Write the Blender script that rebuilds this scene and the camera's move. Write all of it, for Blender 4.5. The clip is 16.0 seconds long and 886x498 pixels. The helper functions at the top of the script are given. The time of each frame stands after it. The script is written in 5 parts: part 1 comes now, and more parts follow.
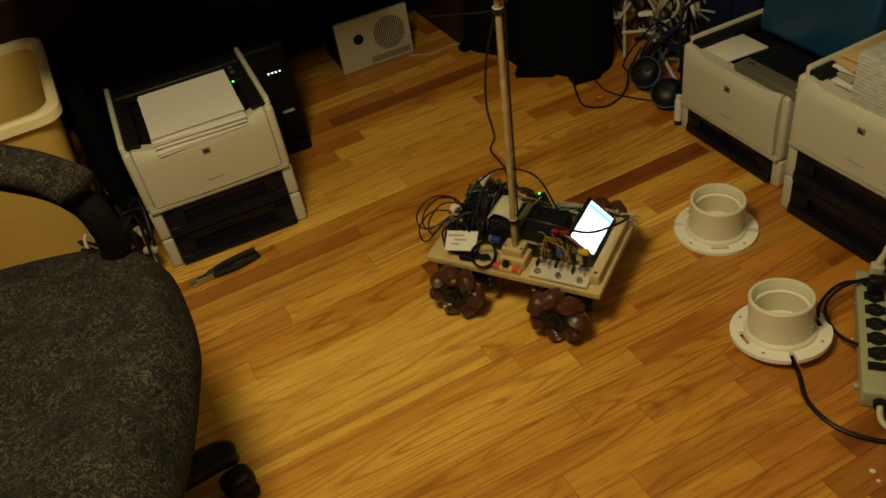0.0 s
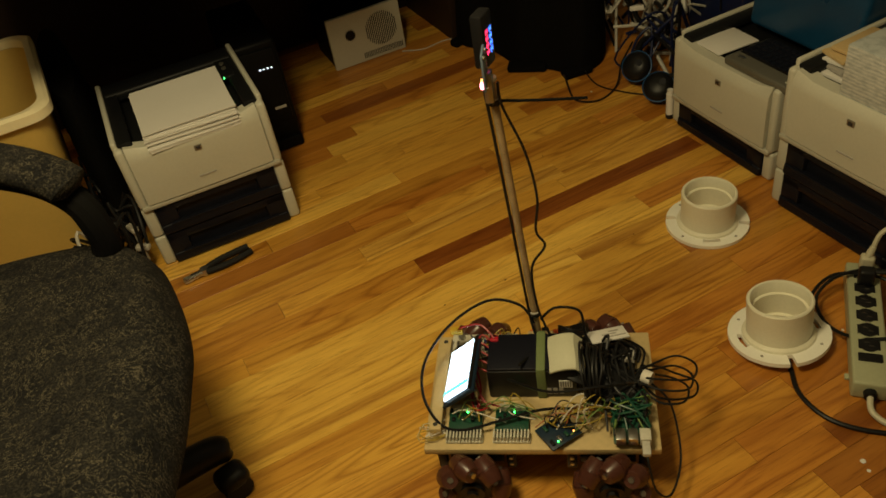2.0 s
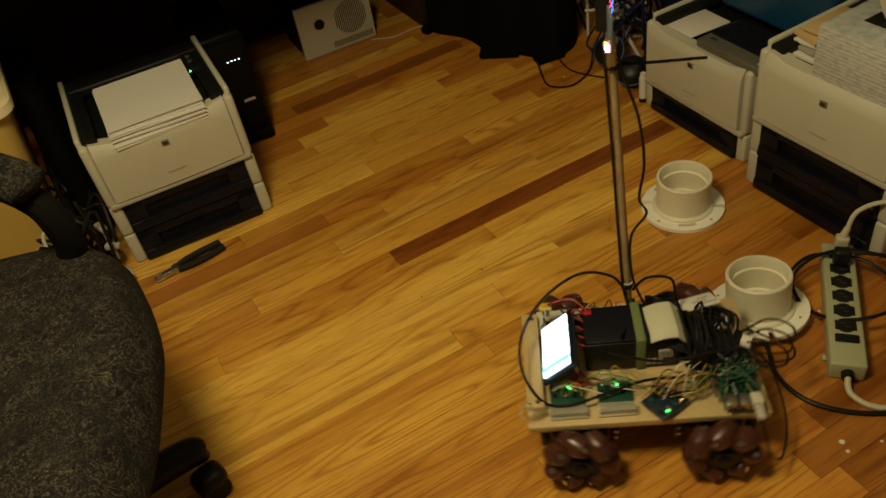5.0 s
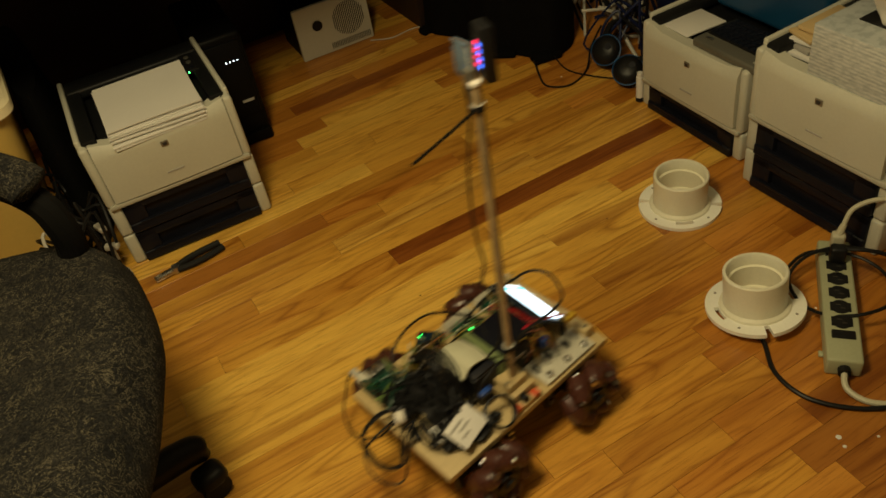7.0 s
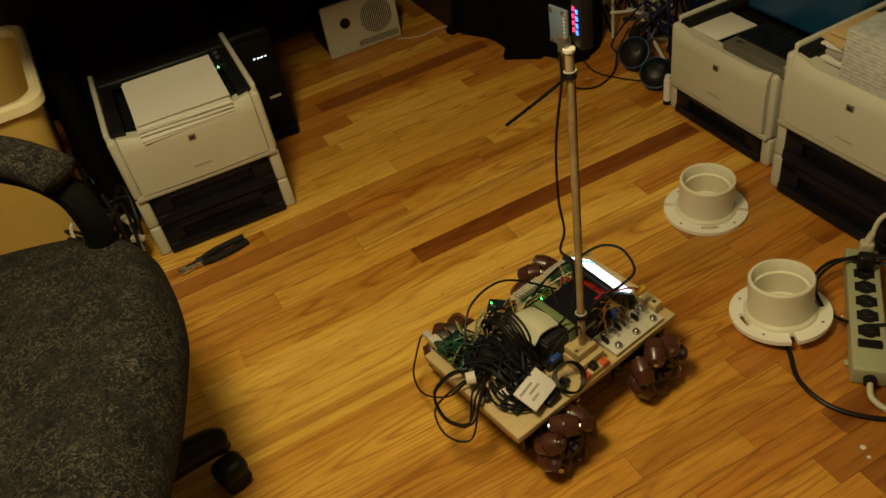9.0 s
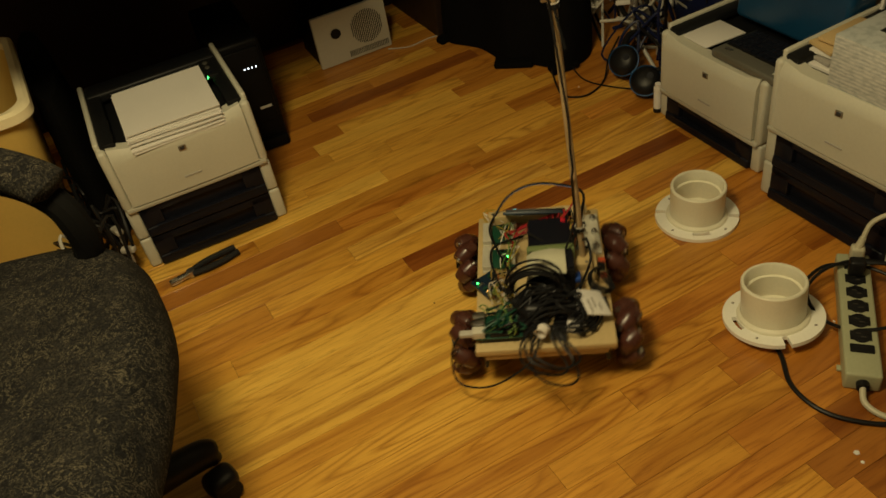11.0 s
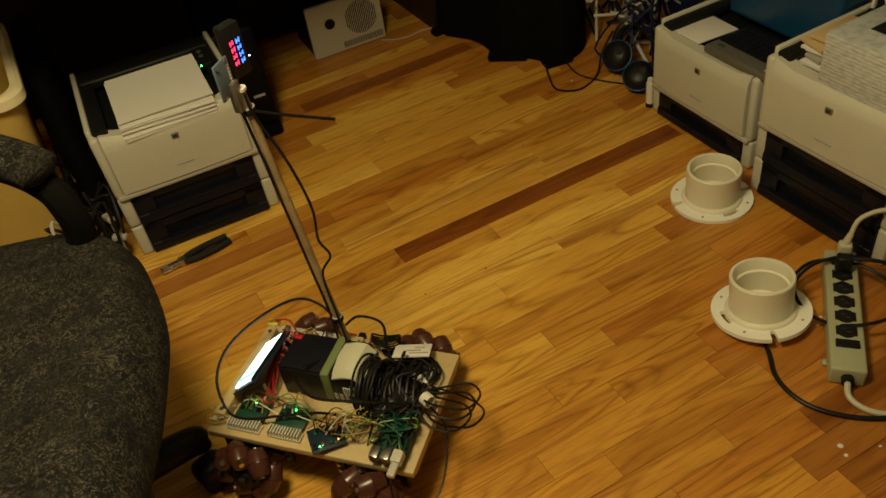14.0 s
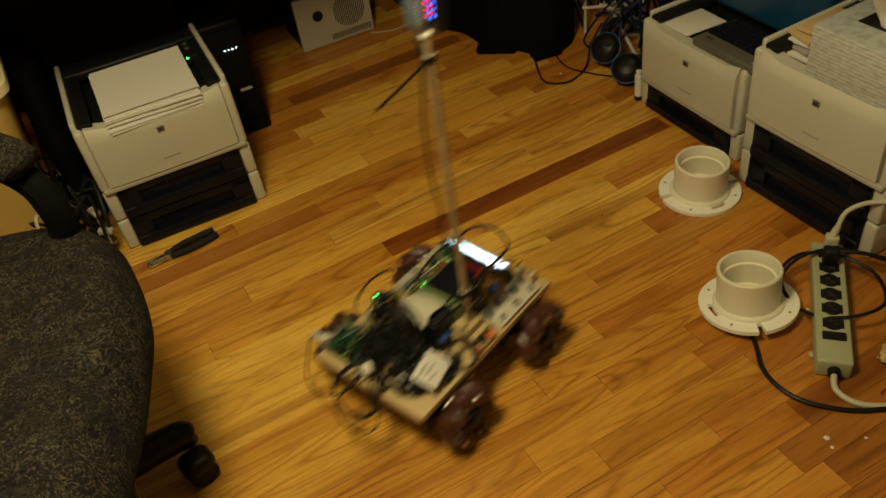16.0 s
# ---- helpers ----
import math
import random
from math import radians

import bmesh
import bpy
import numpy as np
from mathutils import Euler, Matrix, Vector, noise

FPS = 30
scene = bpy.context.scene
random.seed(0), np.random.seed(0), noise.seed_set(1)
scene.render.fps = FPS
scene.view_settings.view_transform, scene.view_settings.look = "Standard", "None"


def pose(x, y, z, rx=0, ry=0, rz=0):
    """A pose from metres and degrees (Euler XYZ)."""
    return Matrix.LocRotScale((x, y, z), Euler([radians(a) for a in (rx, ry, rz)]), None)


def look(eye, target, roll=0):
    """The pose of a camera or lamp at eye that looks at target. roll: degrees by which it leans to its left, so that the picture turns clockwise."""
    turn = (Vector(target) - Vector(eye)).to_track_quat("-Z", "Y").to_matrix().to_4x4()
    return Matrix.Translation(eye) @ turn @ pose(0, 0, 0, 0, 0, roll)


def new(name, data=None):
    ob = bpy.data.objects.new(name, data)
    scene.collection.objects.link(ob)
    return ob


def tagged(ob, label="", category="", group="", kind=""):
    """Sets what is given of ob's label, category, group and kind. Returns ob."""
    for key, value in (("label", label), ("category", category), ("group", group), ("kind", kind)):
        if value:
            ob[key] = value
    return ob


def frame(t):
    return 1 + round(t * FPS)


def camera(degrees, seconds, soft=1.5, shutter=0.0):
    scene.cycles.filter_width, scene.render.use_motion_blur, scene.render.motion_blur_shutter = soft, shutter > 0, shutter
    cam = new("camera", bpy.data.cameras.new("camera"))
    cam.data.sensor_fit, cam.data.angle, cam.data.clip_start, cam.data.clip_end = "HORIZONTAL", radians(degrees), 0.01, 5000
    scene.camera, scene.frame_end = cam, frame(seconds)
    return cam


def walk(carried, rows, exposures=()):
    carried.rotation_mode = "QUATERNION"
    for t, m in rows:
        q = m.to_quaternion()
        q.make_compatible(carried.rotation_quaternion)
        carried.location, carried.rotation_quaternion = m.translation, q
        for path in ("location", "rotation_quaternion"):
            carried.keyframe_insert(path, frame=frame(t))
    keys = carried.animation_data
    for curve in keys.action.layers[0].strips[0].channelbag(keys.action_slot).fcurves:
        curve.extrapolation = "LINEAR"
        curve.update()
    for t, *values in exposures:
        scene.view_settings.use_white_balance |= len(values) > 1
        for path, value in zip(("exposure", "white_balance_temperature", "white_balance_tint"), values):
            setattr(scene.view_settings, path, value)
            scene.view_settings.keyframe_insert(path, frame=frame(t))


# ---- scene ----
cam = camera(56.8, 16.0, soft=1.6, shutter=0.8)
PATH = [
    (0, (-0.46, -1.312, 1.237), (0.076, 0.128, -0.043), -10.6),
    (0.5, (-0.455, -1.318, 1.237), (0.073, 0.13, -0.037), -11.0),
    (1, (-0.449, -1.32, 1.239), (0.082, 0.125, -0.038), -11.0),
    (1.5, (-0.449, -1.32, 1.236), (0.087, 0.124, -0.039), -10.9),
    (2, (-0.456, -1.319, 1.235), (0.086, 0.112, -0.053), -10.8),
    (2.5, (-0.456, -1.314, 1.234), (0.082, 0.103, -0.07), -10.7),
    (3, (-0.452, -1.306, 1.227), (0.09, 0.101, -0.088), -10.8),
    (3.5, (-0.453, -1.299, 1.226), (0.1, 0.099, -0.094), -10.8),
    (4, (-0.449, -1.3, 1.224), (0.108, 0.098, -0.093), -10.9),
    (4.5, (-0.441, -1.302, 1.228), (0.129, 0.088, -0.092), -11.1),
    (7, (-0.447, -1.312, 1.229), (0.133, 0.077, -0.088), -11.3),
    (7.5, (-0.443, -1.318, 1.234), (0.134, 0.089, -0.066), -11.3),
    (8, (-0.454, -1.32, 1.239), (0.097, 0.112, -0.045), -11.0),
    (8.5, (-0.457, -1.319, 1.228), (0.078, 0.101, -0.075), -11.3),
    (9, (-0.453, -1.311, 1.228), (0.084, 0.102, -0.081), -11.2),
    (11.5, (-0.45, -1.313, 1.22), (0.12, 0.106, -0.069), -11.0),
    (12, (-0.452, -1.31, 1.226), (0.129, 0.103, -0.065), -10.8),
    (12.5, (-0.448, -1.313, 1.226), (0.145, 0.096, -0.063), -10.9),
    (13, (-0.448, -1.317, 1.222), (0.143, 0.09, -0.07), -10.8),
    (13.5, (-0.453, -1.319, 1.224), (0.127, 0.085, -0.077), -10.5),
    (14, (-0.454, -1.32, 1.223), (0.119, 0.081, -0.084), -10.0),
    (14.5, (-0.452, -1.317, 1.223), (0.116, 0.074, -0.096), -9.9),
    (15, (-0.452, -1.32, 1.221), (0.119, 0.069, -0.099), -9.9),
    (15.5, (-0.44, -1.323, 1.221), (0.125, 0.069, -0.1), -10.1),
    (16, (-0.445, -1.32, 1.218), (0.139, 0.063, -0.104), -9.7),
]
walk(cam, [(t, look(eye, target, roll)) for t, eye, target, roll in PATH], exposures=[(0.0, -0.12), (4.7, -0.12), (7.0, -0.04), (9.2, 0.03), (16.0, 0.02)])

# ---- world and light ----
world = bpy.data.worlds.new("world")
scene.world = world
world.use_nodes = True
world.node_tree.nodes["Background"].inputs[0].default_value = (0.02, 0.016, 0.012, 1)
world.node_tree.nodes["Background"].inputs[1].default_value = 0.2

# one warm ceiling lamp behind the camera
lamp_data = bpy.data.lights.new("ceiling_lamp_light", "POINT")
lamp_data.shadow_soft_size = 0.17
lamp_data.energy, lamp_data.color = 65, (1.0, 0.815, 0.43)
lamp_light = new("ceiling_lamp_light", lamp_data)
lamp_light.matrix_basis = pose(-0.53, -0.68, 1.68)
scene.view_settings.exposure = 0.0


# ---- materials ----
class Nodes:
    """Small helper to wire a node material."""

    def __init__(self, name, rough=0.5, metal=0.0):
        self.mat = bpy.data.materials.new(name)
        self.mat.use_nodes = True
        self.tree = self.mat.node_tree
        self.bsdf = self.tree.nodes["Principled BSDF"]
        self.bsdf.inputs["Roughness"].default_value = rough
        self.bsdf.inputs["Metallic"].default_value = metal

    def node(self, kind, **values):
        n = self.tree.nodes.new(kind)
        for key, value in values.items():
            n.inputs[key].default_value = value
        return n

    def link(self, a, b):
        self.tree.links.new(a, b)

    def coords(self, scale=(1, 1, 1), shift=False):
        tc = self.node("ShaderNodeTexCoord")
        mp = self.node("ShaderNodeMapping")
        mp.inputs["Scale"].default_value = scale
        self.link(tc.outputs["Object"], mp.inputs["Vector"])
        if shift:
            info = self.node("ShaderNodeObjectInfo")
            mul = self.node("ShaderNodeMath")
            mul.operation = "MULTIPLY"
            mul.inputs[1].default_value = 37.0
            self.link(info.outputs["Random"], mul.inputs[0])
            self.link(mul.outputs[0], mp.inputs["Location"])
        return mp.outputs["Vector"]

    def noise(self, vec, scale, detail=4, distort=0.0, rough=0.55):
        n = self.node("ShaderNodeTexNoise", Scale=scale, Detail=detail, Distortion=distort, Roughness=rough)
        self.link(vec, n.inputs["Vector"])
        return n.outputs["Fac"]

    def ramp(self, fac, stops):
        r = self.node("ShaderNodeValToRGB")
        el = r.color_ramp.elements
        while len(el) < len(stops):
            el.new(0.5)
        for e, (p, c) in zip(el, stops):
            e.position, e.color = p, (*c, 1)
        self.link(fac, r.inputs["Fac"])
        return r.outputs["Color"]

    def mix(self, a, b, fac, mode="MIX"):
        m = self.node("ShaderNodeMix")
        m.data_type, m.blend_type = "RGBA", mode
        for socket, value in ((m.inputs[0], fac), (m.inputs[6], a), (m.inputs[7], b)):
            if isinstance(value, (int, float)):
                socket.default_value = value
            elif isinstance(value, tuple):
                socket.default_value = (*value, 1)
            else:
                self.link(value, socket)
        return m.outputs[2]

    def colour(self, out):
        self.link(out, self.bsdf.inputs["Base Color"])

    def roughness(self, fac, lo, hi):
        r = self.node("ShaderNodeMapRange")
        r.inputs["To Min"].default_value, r.inputs["To Max"].default_value = lo, hi
        self.link(fac, r.inputs["Value"])
        self.link(r.outputs["Result"], self.bsdf.inputs["Roughness"])

    def bump(self, fac, strength, distance=0.002):
        b = self.node("ShaderNodeBump")
        b.inputs["Strength"].default_value, b.inputs["Distance"].default_value = strength, distance
        self.link(fac, b.inputs["Height"])
        self.link(b.outputs["Normal"], self.bsdf.inputs["Normal"])


def plain(name, c, rough=0.5, metal=0.0, wear=0.25, scale=40, bump=0.05):
    """A painted, moulded or metal surface with faint grain and smudges."""
    n = Nodes(name, rough, metal)
    v = n.coords()
    fine, broad = n.noise(v, scale * 6, 3), n.noise(v, scale * 0.25, 4)
    dark = tuple(x * (1 - wear) for x in c)
    n.colour(n.mix(n.ramp(broad, [(0.3, dark), (0.65, c)]), n.ramp(fine, [(0.3, dark), (0.6, c)]), 0.4))
    n.roughness(broad, max(0.05, rough - 0.1), min(1, rough + 0.12))
    if bump:
        n.bump(fine, bump, 0.0006)
    return n.mat


def glow(name, c, strength):
    n = Nodes(name, 0.4)
    n.bsdf.inputs["Base Color"].default_value = (*[x * 0.3 for x in c], 1)
    n.bsdf.inputs["Emission Color"].default_value = (*c, 1)
    n.bsdf.inputs["Emission Strength"].default_value = strength
    return n.mat


def floor_wood(name, stops, figured=0.60):
    """Oiled strip oak: tone by plank, cathedral figure, mineral streaks, fine pores along the board."""
    n = Nodes(name, 0.34)
    v = n.coords((1.6, 9.0, 1.0), shift=True)
    fine = n.coords((5.0, 85.0, 4.0), shift=True)
    info = n.node("ShaderNodeObjectInfo")
    field = n.noise(n.coords((1.1, 9.0, 1.0), shift=True), 1.3, 2, 0.30, 0.40)
    many = n.node("ShaderNodeMath")
    many.operation = "MULTIPLY"
    many.inputs[1].default_value = 26.0
    n.link(field, many.inputs[0])
    rings = n.node("ShaderNodeMath")
    rings.operation = "PINGPONG"
    rings.inputs[1].default_value = 1.0
    n.link(many.outputs[0], rings.inputs[0])
    tone = n.ramp(info.outputs["Random"], stops)
    figure = n.ramp(rings.outputs[0], [(0.0, (0.40, 0.25, 0.12)), (0.20, (0.74, 0.62, 0.46)), (0.55, (1.06, 1.06, 1.06)), (1.0, (1.10, 1.12, 1.14))])
    where = n.ramp(n.noise(n.coords((0.9, 7.0, 1.0), shift=True), 1.1, 2), [(0.40, (0.18, 0.18, 0.18)), (0.58, (1, 1, 1))])
    drawn = n.node("ShaderNodeMath")
    drawn.operation = "MULTIPLY"
    drawn.inputs[1].default_value = figured
    n.link(where, drawn.inputs[0])
    pores = n.ramp(n.noise(fine, 3.0, 6, 0.4, 0.65), [(0.32, (0.52, 0.40, 0.28)), (0.47, (1, 1, 1)), (0.70, (1.10, 1.09, 1.05))])
    cloud = n.ramp(n.noise(v, 1.2, 4, 0.8), [(0.25, (0.74, 0.60, 0.45)), (0.65, (1.10, 1.08, 1.02))])
    streak = n.ramp(n.noise(n.coords((0.45, 20.0, 1.0), shift=True), 1.2, 3, 0.1), [(0.30, (0.52, 0.33, 0.22)), (0.44, (1.0, 1.0, 1.0)), (0.68, (1.10, 1.09, 1.04))])
    c = n.mix(tone, figure, drawn.outputs[0], "MULTIPLY")
    c = n.mix(c, pores, 0.60, "MULTIPLY")
    c = n.mix(c, n.mix(cloud, streak, 0.75, "MULTIPLY"), 0.85, "MULTIPLY")
    n.colour(c)
    n.roughness(n.noise(v, 5.0, 4), 0.24, 0.44)
    n.bump(n.noise(fine, 3.0, 4), 0.12, 0.0008)
    return n.mat


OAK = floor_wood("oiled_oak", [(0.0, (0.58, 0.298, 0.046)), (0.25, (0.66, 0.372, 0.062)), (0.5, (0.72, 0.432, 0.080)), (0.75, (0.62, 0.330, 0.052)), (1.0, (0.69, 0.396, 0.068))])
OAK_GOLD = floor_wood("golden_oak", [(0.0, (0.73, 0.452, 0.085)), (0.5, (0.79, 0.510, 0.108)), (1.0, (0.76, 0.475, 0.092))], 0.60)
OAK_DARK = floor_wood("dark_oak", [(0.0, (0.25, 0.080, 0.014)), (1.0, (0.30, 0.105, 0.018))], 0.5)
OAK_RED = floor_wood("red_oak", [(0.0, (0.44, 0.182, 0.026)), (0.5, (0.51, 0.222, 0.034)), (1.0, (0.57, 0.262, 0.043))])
# brown plank tone that also carries the dimmer light at the lower right
OAK_BROWN_DIM = floor_wood("brown_dim_oak", [(0.0, (0.33, 0.130, 0.021)), (1.0, (0.39, 0.160, 0.027))])
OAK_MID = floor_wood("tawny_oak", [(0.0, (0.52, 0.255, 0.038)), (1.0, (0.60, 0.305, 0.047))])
GAP = plain("floor_gap", (0.10, 0.045, 0.012), 0.9)
WALL = plain("wall_paint", (0.22, 0.20, 0.16), 0.85, wear=0.08, bump=0.1)
CEILING = plain("ceiling_paint", (0.36, 0.34, 0.30), 0.9, wear=0.05)
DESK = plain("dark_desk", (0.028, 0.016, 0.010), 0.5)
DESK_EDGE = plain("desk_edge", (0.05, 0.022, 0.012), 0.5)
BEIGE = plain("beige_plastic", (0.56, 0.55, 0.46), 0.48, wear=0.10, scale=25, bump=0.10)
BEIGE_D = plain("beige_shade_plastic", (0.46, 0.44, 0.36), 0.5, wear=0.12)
CHARCOAL = plain("charcoal_plastic", (0.0075, 0.0082, 0.0140), 0.38, wear=0.2, bump=0.15)
TRAYTOP = plain("grey_black_plastic", (0.009, 0.0095, 0.0105), 0.45, wear=0.2, bump=0.15)
BLACK = plain("black_plastic", (0.010, 0.010, 0.011), 0.4, wear=0.3)
UNIT_BLACK = plain("unit_black", (0.0035, 0.0035, 0.004), 0.5, wear=0.3)
RUBBER = plain("black_rubber", (0.012, 0.012, 0.012), 0.62, wear=0.2)
SEAM = plain("seam_shadow", (0.05, 0.045, 0.035), 0.9, bump=0)
SILVER = plain("silver", (0.62, 0.62, 0.60), 0.28, 1.0, wear=0.15)
BADGE = plain("badge_metal", (0.35, 0.33, 0.28), 0.3, 0.8)
BADGE_D = plain("badge_dark", (0.03, 0.03, 0.035), 0.4)
PVC = plain("white_pvc", (0.80, 0.77, 0.61), 0.38, wear=0.10, scale=30)
PVC_W = plain("bright_pvc", (0.92, 0.915, 0.83), 0.36, wear=0.08, scale=30)
PVC_DARK = plain("ink_grey", (0.28, 0.25, 0.20), 0.6)
STRIP = plain("cream_enamel", (0.41, 0.425, 0.275), 0.4, wear=0.14, scale=30)
CORD_W = plain("cream_cord", (0.55, 0.52, 0.38), 0.5)
CORD_G = plain("grey_white_cord", (0.50, 0.48, 0.42), 0.5)
PAPER = plain("paper", (0.72, 0.70, 0.66), 0.85, wear=0.06)
PAPER_Y = plain("kraft_paper", (0.58, 0.42, 0.20), 0.85, wear=0.15)
PRINT = plain("print_grey", (0.40, 0.38, 0.35), 0.85)
RIBBON = plain("grey_cream_ribbon", (0.56, 0.555, 0.41), 0.6, wear=0.12)
TISSUE = plain("tissue", (0.72, 0.68, 0.60), 0.9, wear=0.08)
BIN = plain("yellow_beige_plastic", (0.60, 0.42, 0.115), 0.45, wear=0.10, scale=20)
BIN_RIM = plain("bin_rim_plastic", (0.80, 0.71, 0.46), 0.45, wear=0.08, scale=20)
BLUE = plain("blue_plastic", (0.007, 0.052, 0.125), 0.30, wear=0.25)
NAVY = plain("navy_plastic", (0.006, 0.012, 0.055), 0.4, wear=0.25)
BLUE_RIM = plain("blue_ring", (0.015, 0.08, 0.22), 0.35)
PLY = plain("pine_plywood", (0.58, 0.44, 0.21), 0.55, wear=0.22, scale=18, bump=0.1)
PLY_EDGE = plain("pine_edge", (0.50, 0.33, 0.13), 0.6, wear=0.25)
DOWEL = plain("wood_dowel", (0.47, 0.34, 0.18), 0.5, wear=0.62, scale=110)
ROLLER = plain("brown_rubber", (0.080, 0.027, 0.018), 0.28, wear=0.35, scale=30)
PCB_G = plain("green_board", (0.008, 0.066, 0.038), 0.4, wear=0.35, scale=70)
PCB_B = plain("blue_black_board", (0.006, 0.022, 0.045), 0.4, wear=0.35, scale=70)
PCB_GREY = plain("grey_blue_board", (0.13, 0.18, 0.24), 0.4, wear=0.35, scale=120)
PINS = plain("pin_white", (0.62, 0.60, 0.50), 0.4)
WIRE_D = plain("dull_black_tape", (0.006, 0.006, 0.006), 0.9, bump=0)
WIRE_D.node_tree.nodes["Principled BSDF"].inputs["Specular IOR Level"].default_value = 0.1
WIRE_K = plain("black_wire", (0.009, 0.009, 0.010), 0.45)
WIRE_R = plain("red_wire", (0.38, 0.018, 0.022), 0.4)
WIRE_Y = plain("yellow_wire", (0.42, 0.30, 0.04), 0.45)
WIRE_G = plain("green_wire", (0.16, 0.26, 0.06), 0.45)
WIRE_O = plain("orange_wire", (0.42, 0.13, 0.03), 0.45)
WIRE_B = plain("blue_part", (0.02, 0.07, 0.32), 0.4)
STRAP = plain("olive_strap", (0.16, 0.21, 0.08), 0.7, wear=0.2)
ORANGE = plain("orange_part", (0.62, 0.10, 0.03), 0.45)
REDPART = plain("red_part", (0.5, 0.01, 0.03), 0.45)
YELLOW = plain("yellow_part", (0.62, 0.40, 0.03), 0.45)
CABLE = plain("black_cable", (0.009, 0.009, 0.010), 0.4)
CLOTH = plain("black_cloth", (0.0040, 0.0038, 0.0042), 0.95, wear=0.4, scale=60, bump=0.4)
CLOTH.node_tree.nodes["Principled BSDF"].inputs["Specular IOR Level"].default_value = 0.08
for dull, shine in ((DESK, 0.2), (DESK_EDGE, 0.2), (BLACK, 0.25), (CHARCOAL, 0.22), (WIRE_K, 0.28), (CABLE, 0.28), (RUBBER, 0.25), (UNIT_BLACK, 0.12), (TRAYTOP, 0.22), (NAVY, 0.3)):
    dull.node_tree.nodes["Principled BSDF"].inputs["Specular IOR Level"].default_value = shine
LCD = glow("lcd_white", (0.72, 0.90, 1.0), 3.2)
LCD_C = glow("lcd_cyan", (0.10, 0.75, 0.75), 2.2)
LED_G = glow("led_green", (0.05, 1.0, 0.12), 9.0)
LED_W = glow("led_white", (0.85, 0.92, 1.0), 5.0)
LED_R = glow("digit_red", (1.0, 0.03, 0.10), 3.5)
LED_B = glow("digit_blue", (0.05, 0.18, 1.0), 4.0)
LED_P = glow("led_pink", (1.0, 0.30, 0.42), 8.0)
LED_O = glow("led_amber", (1.0, 0.40, 0.10), 4.0)


def wool(name):
    """Charcoal upholstery with pale curled fibres."""
    n = Nodes(name, 0.95)
    v = n.coords()
    base = n.ramp(n.noise(v, 14, 5), [(0.35, (0.0082, 0.0080, 0.0082)), (0.7, (0.0172, 0.0161, 0.0145))])
    curl = n.noise(v, 34, 4, 2.4, 0.72)
    lines = n.ramp(curl, [(0.470, (0, 0, 0)), (0.498, (1, 1, 1)), (0.526, (0, 0, 0))])
    patch = n.ramp(n.noise(v, 24, 4), [(0.36, (0, 0, 0)), (0.56, (1, 1, 1))])
    speck = n.ramp(n.noise(v, 330, 3), [(0.38, (0.40, 0.40, 0.40)), (0.62, (1.5, 1.5, 1.5))])
    c = n.mix(base, (0.096, 0.084, 0.058), n.mix(lines, patch, 0.75, "MULTIPLY"))
    n.colour(n.mix(c, speck, 0.9, "MULTIPLY"))
    n.bump(n.mix(curl, n.noise(v, 260, 3), 0.5), 0.6, 0.002)
    n.bsdf.inputs["Specular IOR Level"].default_value = 0.15
    return n.mat


def striped(name):
    """Tissue box card with fine broken bluish strokes."""
    n = Nodes(name, 0.6)
    v = n.coords((1, 1, 1))
    wave = n.node("ShaderNodeTexWave", Scale=42.0, Distortion=1.4, Detail=2.0)
    wave.bands_direction = "Z"
    n.link(v, wave.inputs["Vector"])
    brk = n.noise(n.coords((60, 60, 160)), 1.0, 3)
    c = n.ramp(wave.outputs["Fac"], [(0.3, (0.45, 0.48, 0.48)), (0.6, (0.58, 0.585, 0.56))])
    n.colour(n.mix(c, n.ramp(brk, [(0.4, (0.72, 0.74, 0.76)), (0.55, (1, 1, 1))]), 0.8, "MULTIPLY"))
    return n.mat


WOOL, STROKES = wool("charcoal_wool"), striped("stroke_card")


# ---- mesh helpers ----
def bx(bm, c, s, bevel=0.0, turn=None, seg=2):
    """A box of size s round c, its edges rounded, turned by a matrix."""
    made = bmesh.ops.create_cube(bm, size=1)["verts"]
    bmesh.ops.scale(bm, vec=s, verts=made)
    if bevel:
        edges = list({e for v in made for e in v.link_edges})
        made = list({v for f in bmesh.ops.bevel(bm, geom=edges, offset=min(bevel, min(s) * 0.45), segments=seg, profile=0.5, affect="EDGES")["faces"] for v in f.verts} | {v for v in made if v.is_valid})
    if turn is not None:
        bmesh.ops.transform(bm, matrix=turn.to_4x4(), verts=made)
    bmesh.ops.translate(bm, vec=c, verts=made)
    return made


def rod(bm, p, q, r, r2=None, seg=16):
    """A solid rod or cone from p to q."""
    p, q = Vector(p), Vector(q)
    d = q - p
    made = bmesh.ops.create_cone(bm, cap_ends=True, segments=seg, radius1=r, radius2=r if r2 is None else r2, depth=d.length)["verts"]
    m = Matrix.Translation((p + q) / 2) @ d.to_track_quat("Z", "Y").to_matrix().to_4x4()
    bmesh.ops.transform(bm, matrix=m, verts=made)
    return made


def lathe(bm, profile, seg=48, centre=(0, 0, 0)):
    """A ring turned round z from a closed (radius, height) profile."""
    rings = []
    for r, z in profile:
        rings.append([bm.verts.new((centre[0] + r * math.cos(a), centre[1] + r * math.sin(a), centre[2] + z)) for a in (2 * math.pi * k / seg for k in range(seg))])
    n = len(rings)
    for i in range(n):
        a, b = rings[i], rings[(i + 1) % n]
        for k in range(seg):
            bm.faces.new((a[k], a[(k + 1) % seg], b[(k + 1) % seg], b[k]))


